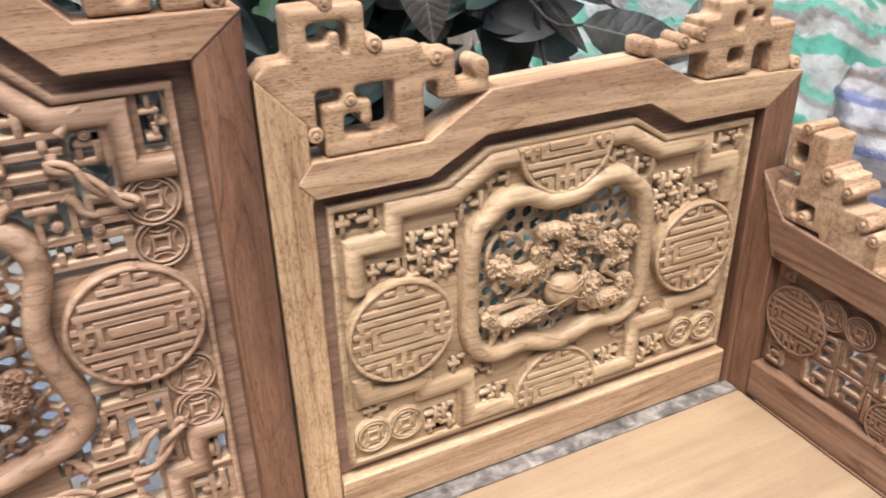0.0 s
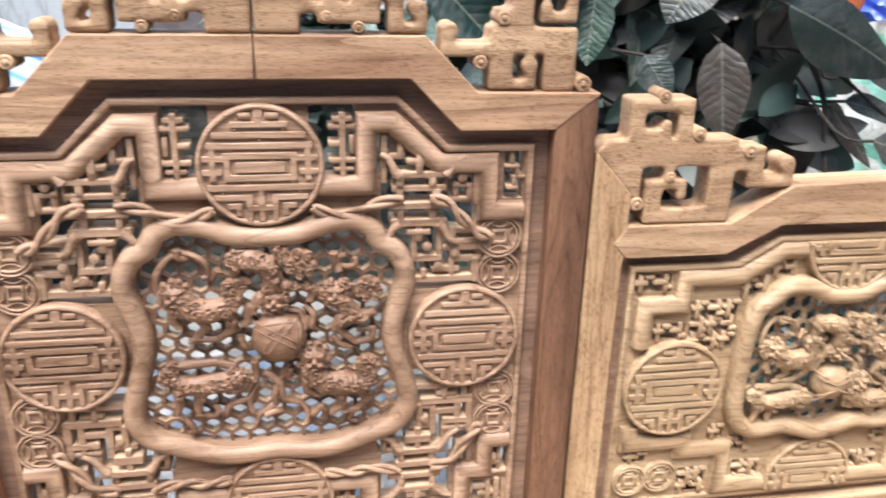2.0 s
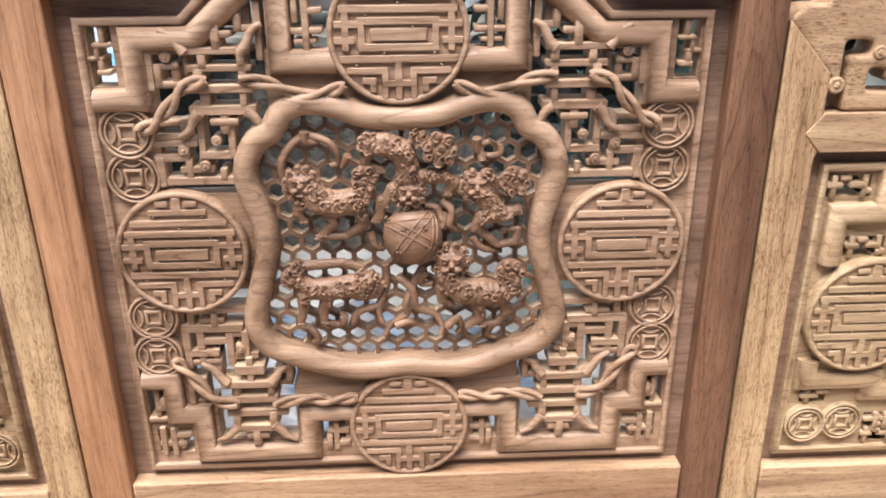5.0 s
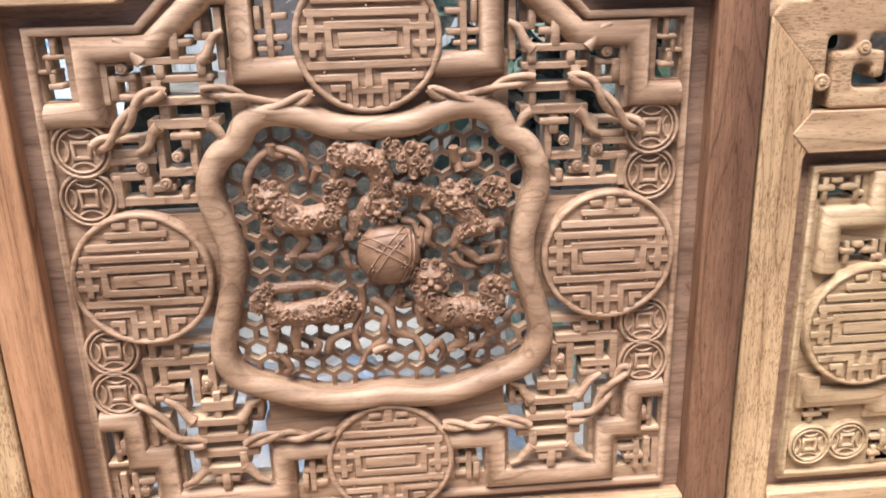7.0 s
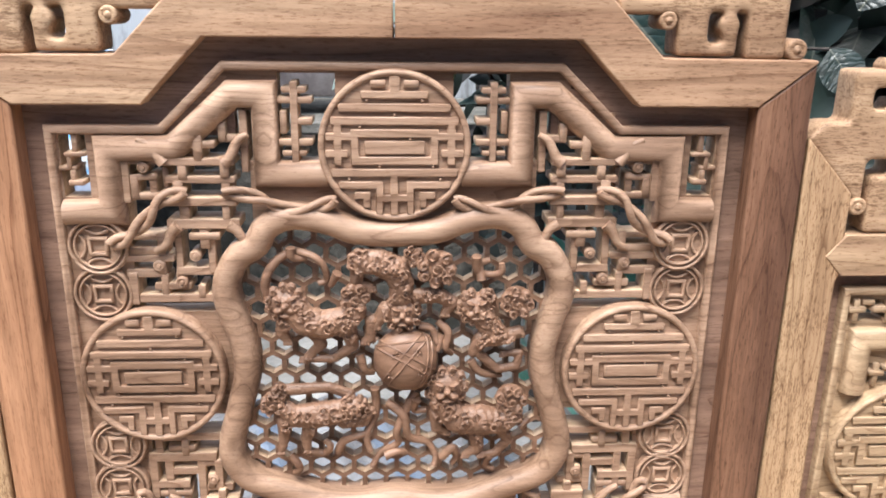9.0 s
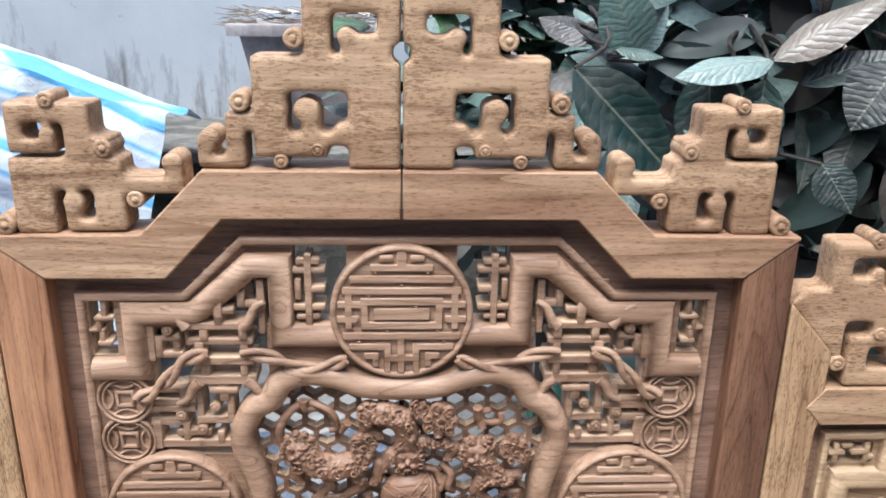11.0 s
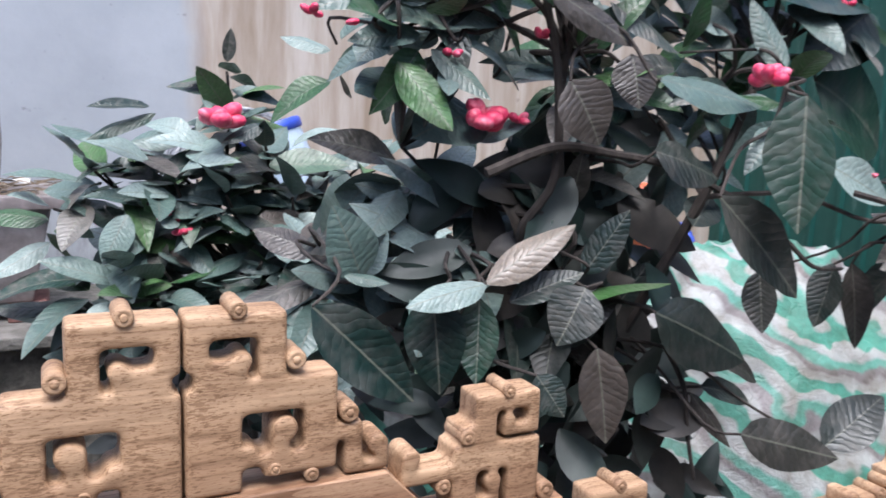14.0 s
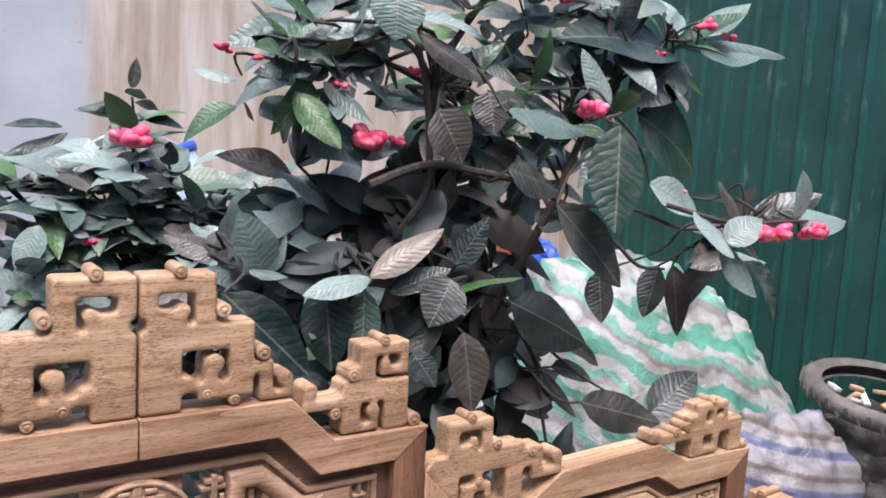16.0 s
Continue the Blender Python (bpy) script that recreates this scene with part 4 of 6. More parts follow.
    for path in ([(0.4005, 0.716), (0.4005, 0.7655), (0.4435, 0.7655), (0.4435, 0.7975), (0.508, 0.7975), (0.555, 0.8255), (0.585, 0.8255)], [(0.3995, 0.612), (0.3995, 0.5875), (0.468, 0.5875), (0.468, 0.573), (0.521, 0.573), (0.521, 0.5175), (0.583, 0.5175)]):
        for p in (path, [(2 * XC - x, z) for x, z in path]):
            part("stepped_band", sweep(p, half_round(0.022, -0.007, 0.010, 8)), WOOD_CARVE_SIDE, sp, "", flip)
    lattice(SKEY, 0.0, 0.022, WOOD_CARVE_SIDE, sp, "", (flip,))
    h = honeycomb(SCART_LINE, 0.0195, 0.008, 0.0145, WOOD_CARVE_SIDE, sp)
    if flip:
        h.data.transform(Matrix.Diagonal((-1, 1, 1, 1)))
        h.data.flip_normals()
    ball = part("ball", blob(bmesh.new(), XC + 0.004, -0.004, 0.658, 0.024, 0.017, 0.023, 0, 3), WOOD_CARVE_SIDE, sp, "round carved ball in the middle picture", flip)
    net = bmesh.new()
    for d in (-1, 1):
        for h in (-0.012, -0.004, 0.004, 0.012):
            tube([(XC + 0.004 + 0.024 * math.sin(t) + d * h * math.cos(t), -0.0045 - 0.0168 * math.cos(t) * math.cos(h * 60), 0.658 + h + d * 0.010 * math.sin(t)) for t in np.linspace(-1.2, 1.2, 13)], 0.0009, 5, net)
    part("ball_pattern", net, WOOD_CARVE_SIDE, ball, "", flip)

    def place(x, z):
        return XC + 0.90 * x, 0.664 + 0.86 * (z - 0.757)
    for i, (limbs, tufts, face) in enumerate(BEASTS):
        at = place if i < 3 else (lambda x, z: (XC + 0.90 * x, 0.664 + 0.80 * (z - 0.740)))
        ob = beast(limbs, tufts, face, 31 + i, -0.002, WOOD_CARVE_SIDE, sp, at, 0.92)
        if flip:
            ob.data.transform(Matrix.Diagonal((-1, 1, 1, 1)))
            ob.data.flip_normals()
    for pts in RIBBONS[:8]:
        line = [Vector((place(*p)[0], -0.002 - 0.003 * math.sin(1.7 * j), place(*p)[1])) for j, p in enumerate(pts)]
        part("ribbon", tube(curve(line, False, 6), 0.0032, 8, None, 0.002), WOOD_CARVE_SIDE, sp, "", flip)

# ---- seat and arm ----
part("seat", prism([(-0.90, 0.412), (0.921, 0.412), (0.921, 0.4355), (-0.90, 0.4355)], -0.56, F0 - 0.020, 0.003), WOOD_SEAT, settee, "smooth pale wooden seat board")
part("seat_strip", prism([(-0.90, 0.414), (0.921, 0.412), (0.921, 0.4345), (-0.90, 0.4345)], F0 - 0.0195, F1, 0.0), mottled("dusty_strip", (0.035, 0.032, 0.03), (0.13, 0.11, 0.098), (0.30, 0.265, 0.235), 45.0, 0.9, 0.5), settee, "rough dusty strip behind the seat")
part("side_strip", prism([(0.9214, 0.412), (0.966, 0.412), (0.966, 0.4366), (0.9214, 0.4366)], -0.4994, -0.0606, 0.001), WOOD_ARM, settee, "dusty strip between seat and arm")
part("seat_rail", prism([(-0.955, 0.33), (0.955, 0.33), (0.955, 0.411), (-0.955, 0.411)], -0.575, -0.53, 0.004), WOOD_RAIL, settee)
for x in (-0.93, 0.93):
    for y in (-0.54, 0.005):
        part("leg", prism([(x - 0.024, 0.0), (x + 0.024, 0.0), (x + 0.024, 0.357), (x - 0.024, 0.357)], y - 0.024, y + 0.024, 0.004), WOOD_POST, settee)


def turn_to_arm(ob):
    """Swings a board drawn in the back's plane into the arm's plane: across becomes forward."""
    ob.data.transform(Matrix.Translation((0.945, 0, 0)) @ Matrix(((0, 1, 0, 0), (-1, 0, 0, 0), (0, 0, 1, 0), (0, 0, 0, 1))))
    return ob


A = [("post", prism([(0.008, 0.36), (0.042, 0.36), (0.042, 0.644), (0.008, 0.745)], -0.022, 0.02, 0.002), WOOD_POST), ("post", prism([(0.50, 0.36), (0.54, 0.36), (0.54, 0.64), (0.50, 0.60)], -0.022, 0.02, 0.002), WOOD_POST),
     ("top_rail", prism([(0.0085, 0.748), (0.042, 0.645), (0.20, 0.637), (0.26, 0.612), (0.50, 0.602), (0.54, 0.642), (0.28, 0.655), (0.20, 0.685), (0.05, 0.698)], -0.024, 0.024, 0.002), WOOD_ARM),
     ("bottom_rail", prism([(0.0425, 0.437), (0.4995, 0.437), (0.4995, 0.488), (0.0425, 0.488)], -0.022, 0.02, 0.002), WOOD_ARM)]
for name, bm, mat in A:
    turn_to_arm(part(name, bm, mat, settee, "brown arm frame member"))
AH = [(0.112 + 0.044 * i, 0.500 + 0.042 * j + 0.006 * (i % 2), 0.146 + 0.044 * i, 0.532 + 0.042 * j + 0.006 * (i % 2)) for i in range(7) for j in range(2)] + [(0.054, 0.500, 0.074, 0.520), (0.054, 0.622, 0.070, 0.634)]
ap = turn_to_arm(part("carved_panel", fill([(0.043, 0.489, 0.499, 0.643)], -0.004, 0.010, AH, lambda x, z: z < 0.642 - 0.42 * min(0.07, max(0, x - 0.2)), step=0.008), WOOD_ARM, settee, "pierced carved panel of the arm"))
AK = []
for x0, z0, x1, z1 in AH:
    w, h = x1 - x0, z1 - z0
    AK += [(x0 - 0.003, z0 - 0.003, x0 + 0.001, z1 + 0.003), (x1 - 0.001, z0 - 0.003, x1 + 0.003, z1 + 0.003), (x0, z1 - 0.001, x1, z1 + 0.003), (x0, z0 - 0.003, x1, z0 + 0.001), (x0 + w * 0.3, z0 + h * 0.45, x1, z0 + h * 0.45 + 0.004), (x0 + w * 0.3, z0, x0 + w * 0.3 + 0.004, z0 + h * 0.5)]
before = set(bpy.data.objects)
lattice(AK, -0.010, 0.008, WOOD_ARM, ap, "", (False,), 0.0009, 0.0008)
for ob in set(bpy.data.objects) - before:
    turn_to_arm(ob)
for make, cx, cz, r in ((medallion, 0.087, 0.572, 0.045), (medallion, 0.445, 0.535, 0.040), (coin, 0.134, 0.606, 0.0205), (coin, 0.172, 0.604, 0.0205), (coin, 0.330, 0.580, 0.018), (coin, 0.366, 0.577, 0.018), (medallion, 0.235, 0.510, 0.032)):
    before = set(bpy.data.objects)
    make(cx, cz, r, -0.011, WOOD_ARM, ap)
    for ob in set(bpy.data.objects) - before:
        turn_to_arm(ob)
A_CREST = [(0.030, 0.700, 0.130, 0.742), (0.030, 0.700, 0.045, 0.742), (0.100, 0.676, 0.150, 0.742), (0.060, 0.720, 0.120, 0.775), (0.036, 0.795, 0.090, 0.812), (0.036, 0.760, 0.046, 0.812), (0.036, 0.760, 0.072, 0.771), (0.064, 0.742, 0.090, 0.812),
           (0.150, 0.682, 0.176, 0.720), (0.176, 0.676, 0.215, 0.690)]
ac = turn_to_arm(part("crest", fused(fill(A_CREST, -0.022, 0.020, [(0.058, 0.708, 0.088, 0.728)]), 0.0018, 5), WOOD_CREST, settee, "pale carved scrolls stepping down the arm"))
for x, z, r in ((0.060, 0.814, 0.007), (0.098, 0.772, 0.010), (0.126, 0.762, 0.008), (0.152, 0.735, 0.009), (0.168, 0.722, 0.008), (0.075, 0.712, 0.007)):
    turn_to_arm(part("scroll_knob", knob(bmesh.new(), x, z, r, -0.025, 0.018), WOOD_CREST, ac))

# ---- the yard ----
def plane_grid(name, mat, x0, y0, x1, y1, z, n=2):
    bm = bmesh.new()
    bmesh.ops.create_grid(bm, x_segments=n, y_segments=n, size=0.5, matrix=Matrix.Translation(((x0 + x1) / 2, (y0 + y1) / 2, z)) @ Matrix.Diagonal((x1 - x0, y1 - y0, 1, 1)))
    return part(name, bm, mat)


CONCRETE = mottled("yard_concrete", (0.16, 0.155, 0.145), (0.24, 0.235, 0.225), (0.33, 0.32, 0.31), 3.0, 0.85, 0.4)
ground = tagged(plane_grid("ground", CONCRETE, -60, -60, 60, 60, 0.0), "grey dusty concrete yard", "ground", kind="structure")
m, nt, b = base("wall_plaster", 0.85)
v = coords(nt, (1, 1, 1))
geo = nt.nodes.new("ShaderNodeNewGeometry")
sep = nt.nodes.new("ShaderNodeSeparateXYZ")
nt.links.new(geo.outputs["Position"], sep.inputs[0])
drip = noise_tex(nt, coords(nt, (1, 1, 0.12)), 9.0, 5.0, 0.65, 0.3)
clean = ramp(nt, noise_tex(nt, v, 2.2, 5.0, 0.6), ((0.3, (0.31, 0.335, 0.36)), (0.7, (0.41, 0.435, 0.46))))
rust = ramp(nt, drip, ((0.34, (0.29, 0.225, 0.165)), (0.5, (0.39, 0.325, 0.265)), (0.66, (0.50, 0.45, 0.40))))
edge = maths(nt, "ADD", sep.outputs[0], maths(nt, "MULTIPLY", noise_tex(nt, v, 3.0), 0.16))
side = ramp(nt, maths(nt, "MULTIPLY", maths(nt, "SUBTRACT", edge, 0.42), 6.0), ((0.2, (0, 0, 0)), (0.8, (1, 1, 1))))
col = mix(nt, side, clean, rust)
mould = ramp(nt, maths(nt, "ADD", noise_tex(nt, coords(nt, (1, 1, 0.2)), 14.0, 5.0, 0.7), maths(nt, "MULTIPLY", sep.outputs[2], -0.50)), ((0.10, (1, 1, 1)), (0.30, (0.35, 0.33, 0.30))))
col = mix(nt, 0.9, col, mould, "MULTIPLY")
spots = ramp(nt, noise_tex(nt, v, 26.0, 3.0, 0.5), ((0.70, (1, 1, 1)), (0.76, (0.55, 0.52, 0.5))))
col = mix(nt, 0.6, col, spots, "MULTIPLY")
nt.links.new(col, b.inputs["Base Color"])
bump(nt, b, noise_tex(nt, v, 40.0, 5.0, 0.6), 0.25, 0.004)
PLASTER = m
bm = prism([(-5.0, 0.0), (5.0, 0.0), (5.0, 2.9), (-5.0, 2.9)], 2.45, 2.65)
tagged(part("wall_north", bm, PLASTER), "weathered pale plaster wall with brown streaks", "wall", kind="structure")
# south and west walls are out of view, added to cut low sky light
tagged(part("wall_south", prism([(-3.6, 0.0), (3.4, 0.0), (3.4, 3.4), (-3.6, 3.4)], -3.4, -3.2), PLASTER), "added unseen plaster wall that blocks light from the front", "wall", kind="structure")
bm = bmesh.new()
bmesh.ops.create_cube(bm, size=1.0, matrix=Matrix.Translation((-3.3, -0.375, 1.5)) @ Matrix.Diagonal((0.2, 5.64, 3.0, 1)))
tagged(part("wall_west", bm, PLASTER), "added unseen plaster wall that blocks light from the side", "wall", kind="structure")
# green corrugated fence
m, nt, b = base("green_sheet", 0.42)
v = coords(nt, (1, 1, 1))
col = ramp(nt, noise_tex(nt, v, 4.0, 4.0, 0.6), ((0.3, (0.006, 0.052, 0.043)), (0.7, (0.011, 0.080, 0.064))))
chalk = ramp(nt, noise_tex(nt, coords(nt, (1, 1, 0.25)), 22.0, 5.0, 0.7), ((0.58, (0, 0, 0)), (0.78, (0.42, 0.42, 0.42))))
col = mix(nt, chalk, col, (0.25, 0.36, 0.33))
nt.links.new(col, b.inputs["Base Color"])
bump(nt, b, noise_tex(nt, v, 12.0, 3.0, 0.5), 0.2, 0.01)
GREEN = m
bm = bmesh.new()
k = -3.15
prof = []
while k < 2.44:
    prof += [(0.0, k), (0.0, k + 0.045), (-0.016, k + 0.056), (-0.016, k + 0.070), (0.0, k + 0.081), (-0.003, k + 0.10), (0.0, k + 0.118)]
    k += 0.13
lo = [bm.verts.new((2.95 + dx, y, 0.0)) for dx, y in prof]
hi = [bm.verts.new((2.95 + dx, y, 2.6)) for dx, y in prof]
lo2 = [bm.verts.new((2.954 + dx, y, 0.0)) for dx, y in prof]
hi2 = [bm.verts.new((2.954 + dx, y, 2.6)) for dx, y in prof]
for i in range(len(prof) - 1):
    bm.faces.new([lo[i], lo[i + 1], hi[i + 1], hi[i]])
    bm.faces.new([lo2[i + 1], lo2[i], hi2[i], hi2[i + 1]])
tagged(part("fence_east", bm, GREEN), "dark green corrugated sheet metal fence", "fence", kind="structure")

# ---- planter ledge and pot ----
MOSSY = mottled("mossy_stone", (0.018, 0.02, 0.015), (0.048, 0.045, 0.038), (0.12, 0.11, 0.095), 12.0, 0.95, 0.9, 50.0, 0.01)
bm = prism([(-4.9, 0.0), (1.35, 0.0), (1.35, 0.66), (-4.9, 0.66)], 1.84, 2.449, 0.0)
tagged(part("planter_ledge", bm, MOSSY), "low mossy concrete ledge along the wall", "ledge", kind="structure")
bm = prism([(-4.9, 0.6602), (1.37, 0.6602), (1.37, 0.695), (-4.9, 0.695)], 1.80, 2.4485, 0.004)
tagged(part("ledge_cap", bm, mottled("ledge_cap", (0.05, 0.052, 0.042), (0.11, 0.105, 0.092), (0.20, 0.19, 0.175), 11.0, 0.95, 0.9, 45.0, 0.012)), "worn stained concrete capping", "ledge", kind="structure")
BRICK = mottled("brick_red", (0.12, 0.055, 0.045), (0.19, 0.085, 0.07), (0.26, 0.13, 0.11), 30.0, 0.9, 0.5)


def brick(x, y, z, turn):
    bm = bmesh.new()
    bmesh.ops.create_cube(bm, size=1.0, matrix=Matrix.Diagonal((0.10, 0.20, 0.055, 1)))
    soften(bm, 0.004)
    ob = tagged(part("brick", bm, BRICK), "dark red brick under the flower pot", "brick", "bricks under the pot")
    ob.matrix_basis = pose(x, y, z, 0, 0, turn)


brick(-0.43, 2.06, 0.7235, 4)
brick(-0.12, 2.06, 0.7235, -3)
CERAMIC = mottled("glazed_ceramic", (0.13, 0.11, 0.105), (0.22, 0.19, 0.185), (0.36, 0.33, 0.31), 7.0, 0.55, 0.25)


def box_pot():
    pot = thing("flower_pot", "tapered rectangular purple-grey ceramic pot on bricks", "flower pot")
    cx, cy, z0, z1 = -0.275, 2.08, 0.752, 1.03

    def ring(bm, hx, hy, z):
        return [bm.verts.new((cx + a * hx, cy + b_ * hy, z)) for a, b_ in ((-1, -1), (1, -1), (1, 1), (-1, 1))]
    bm = bmesh.new()
    rings = [ring(bm, 0.165, 0.11, z0), ring(bm, 0.222, 0.155, z1), ring(bm, 0.195, 0.125, z1), ring(bm, 0.18, 0.115, z1 - 0.05)]
    bm.faces.new(rings[0][::-1])
    bm.faces.new(rings[-1])
    for r, s in zip(rings, rings[1:]):
        for k in range(4):
            bm.faces.new([r[k], r[(k + 1) % 4], s[(k + 1) % 4], s[k]])
    bmesh.ops.recalc_face_normals(bm, faces=bm.faces[:])
    part("body", soften(bm, 0.006), CERAMIC, pot)
    part("rim", sweep([(cx - 0.232, cy - 0.165), (cx + 0.232, cy - 0.165), (cx + 0.232, cy + 0.165), (cx - 0.232, cy + 0.165)], [(0.014, 1.028), (0.014, 1.058), (0.010, 1.064), (-0.020, 1.064), (-0.024, 1.058), (-0.020, 1.028)], True), CERAMIC, pot)
    rim = pot.children[-1]
    rim.data.transform(Matrix(((1, 0, 0, 0), (0, 0, 1, 0), (0, 1, 0, 0), (0, 0, 0, 1))))
    for sx in (-1, 1):
        bm = bmesh.new()
        for k, (w, h) in enumerate(((0.09, 0.012), (0.012, 0.045), (0.05, 0.010))):
            z = 0.99 - 0.022 * k
            bmesh.ops.create_cube(bm, size=1.0, matrix=Matrix.Translation((cx + sx * (0.125 - 0.03 * (k == 1) * -1), cy - 0.149 - (z - z1) * 0.16, z)) @ Matrix.Diagonal((w, 0.008, h, 1)))
        part("relief_key", bm, CERAMIC, pot, "raised key ornament")
    part("soil", prism([(cx - 0.19, 1.030), (cx + 0.19, 1.030), (cx + 0.19, 1.050), (cx - 0.19, 1.050)], cy - 0.12, cy + 0.12), mottled("soil", (0.04, 0.03, 0.025), (0.07, 0.055, 0.045), (0.12, 0.10, 0.085), 40.0, 0.95, 0.8), pot)
    part("trunk", tube([(cx + 0.04, cy, 1.04), (cx + 0.035, cy, 1.15), (cx + 0.05, cy + 0.01, 1.30), (cx + 0.04, cy, 1.50)], 0.020, 9, None, 0.014), PALE_BARK, pot, "bare pale grey trunk")
    part("trunk", tube([(cx + 0.075, cy + 0.02, 1.04), (cx + 0.09, cy + 0.02, 1.2), (cx + 0.085, cy + 0.02, 1.5)], 0.013, 9, None, 0.010), PALE_BARK, pot, "bare pale grey trunk")
    rng = random.Random(4)
    bm = bmesh.new()
    for k in range(150):
        x, y = cx + rng.uniform(-0.27, 0.25), cy + rng.uniform(-0.17, 0.10)
        a, l = rng.uniform(-0.8, 0.8) + math.pi * (x < cx), rng.uniform(0.03, 0.09)
        z = 1.055 + rng.uniform(0, 0.045)
        tube([(x, y, z), (x + l * math.cos(a), y + l * math.sin(a) * 0.5, z + rng.uniform(-0.015, 0.02))], 0.0022, 4, bm, 0.001)
    part("brushwood", bm, mottled("dry_twig", (0.10, 0.075, 0.05), (0.20, 0.15, 0.10), (0.32, 0.26, 0.19), 30.0), pot, "heap of dry twigs")["kind"] = "stuff"
    for x, y, w in ((-0.12, -0.06, 0.10), (0.13, -0.05, 0.08), (-0.03, 0.0, 0.13)):
        bm = bmesh.new()
        bmesh.ops.create_grid(bm, x_segments=6, y_segments=5, size=0.5, matrix=Matrix.Translation((cx + x, cy + y, 1.095)) @ Matrix.Diagonal((w, w * 0.7, 1, 1)))
        for v in bm.verts:
            v.co.z += 0.018 * noise.noise(v.co * 22.0)
        ob = part("paper_scrap", bm, PAPER, pot, "crumpled off-white paper scrap")


m, nt, b = base("bark", 0.9)
v = coords(nt, (1, 1, 0.3))
n1 = noise_tex(nt, v, 60.0, 5.0, 0.6)
nt.links.new(ramp(nt, n1, ((0.3, (0.018, 0.015, 0.013)), (0.7, (0.065, 0.053, 0.046)))), b.inputs["Base Color"])
bump(nt, b, n1, 0.6, 0.003)
BARK = m
PALE_BARK = mottled("pale_bark", (0.17, 0.15, 0.13), (0.27, 0.245, 0.215), (0.38, 0.35, 0.31), 30.0, 0.9, 0.5)
PAPER = mottled("paper", (0.45, 0.42, 0.38), (0.60, 0.57, 0.52), (0.72, 0.70, 0.66), 15.0)
box_pot()


# ---- woven plastic sheets and sacks ----
def woven(name, stops, direction, freq, wobble=0.6, dirt=0.5):
    """Striped woven plastic sheeting."""
    m, nt, b = base(name, 0.45)
    v = coords(nt, (1, 1, 1))
    dots = nt.nodes.new("ShaderNodeVectorMath")
    dots.operation = "DOT_PRODUCT"
    nt.links.new(v, dots.inputs[0])
    dots.inputs[1].default_value = direction
    ph = maths(nt, "ADD", maths(nt, "MULTIPLY", dots.outputs["Value"], freq), maths(nt, "MULTIPLY", noise_tex(nt, v, 4.0, 3.0, 0.5), wobble))
    col = ramp(nt, maths(nt, "FRACT", ph), stops)
    g = noise_tex(nt, v, 11.0, 6.0, 0.65)
    col = mix(nt, dirt, col, ramp(nt, g, ((0.35, (0.55, 0.50, 0.45)), (0.6, (1, 1, 1)))), "MULTIPLY")
    nt.links.new(col, b.inputs["Base Color"])
    bump(nt, b, noise_tex(nt, v, 38.0, 4.0, 0.6, 1.2), 0.5, 0.012)
    return m


TEAL = woven("green_white_sheet", ((0.0, (0.33, 0.345, 0.34)), (0.16, (0.36, 0.375, 0.36)), (0.20, (0.09, 0.29, 0.22)), (0.40, (0.08, 0.26, 0.20)), (0.45, (0.34, 0.36, 0.345)), (0.62, (0.31, 0.32, 0.31)), (0.68, (0.19, 0.175, 0.175)), (0.76, (0.20, 0.185, 0.185)), (0.82, (0.12, 0.31, 0.25)), (0.92, (0.11, 0.29, 0.23)), (1.0, (0.33, 0.345, 0.34))), (0.25, -0.5, 1.0), 6.5, 1.6, 0.95)
BLUE = woven("blue_white_sheet", ((0.0, (0.62, 0.69, 0.75)), (0.22, (0.66, 0.72, 0.77)), (0.26, (0.13, 0.40, 0.74)), (0.36, (0.18, 0.46, 0.78)), (0.40, (0.50, 0.64, 0.78)), (0.56, (0.66, 0.72, 0.77)), (0.62, (0.33, 0.38, 0.50)), (0.80, (0.36, 0.41, 0.52)), (0.86, (0.60, 0.66, 0.73)), (0.94, (0.16, 0.42, 0.74)), (1.0, (0.60, 0.68, 0.75))), (0.45, 0.0, 1.0), 5.2, 0.22, 0.35)
LILAC = woven("lilac_white_sack", ((0.0, (0.20, 0.195, 0.215)), (0.26, (0.23, 0.225, 0.245)), (0.31, (0.085, 0.095, 0.18)), (0.46, (0.10, 0.11, 0.19)), (0.52, (0.24, 0.23, 0.235)), (0.70, (0.21, 0.20, 0.21)), (0.75, (0.12, 0.095, 0.085)), (0.84, (0.13, 0.105, 0.095)), (0.90, (0.22, 0.21, 0.22)), (1.0, (0.20, 0.195, 0.215))), (0.15, 0.0, 1.0), 9.0, 0.35, 0.9)
WHITE = woven("white_sheet", ((0.0, (0.15, 0.155, 0.165)), (0.6, (0.17, 0.17, 0.18)), (0.66, (0.10, 0.13, 0.18)), (0.8, (0.11, 0.14, 0.19)), (1.0, (0.15, 0.155, 0.165))), (1.0, 0.4, 0.2), 4.0, 0.5, 0.6)
DARKSACK = mottled("dirty_sack", (0.018, 0.017, 0.016), (0.04, 0.036, 0.034), (0.10, 0.092, 0.085), 14.0, 0.92, 0.7, 40.0, 0.012)


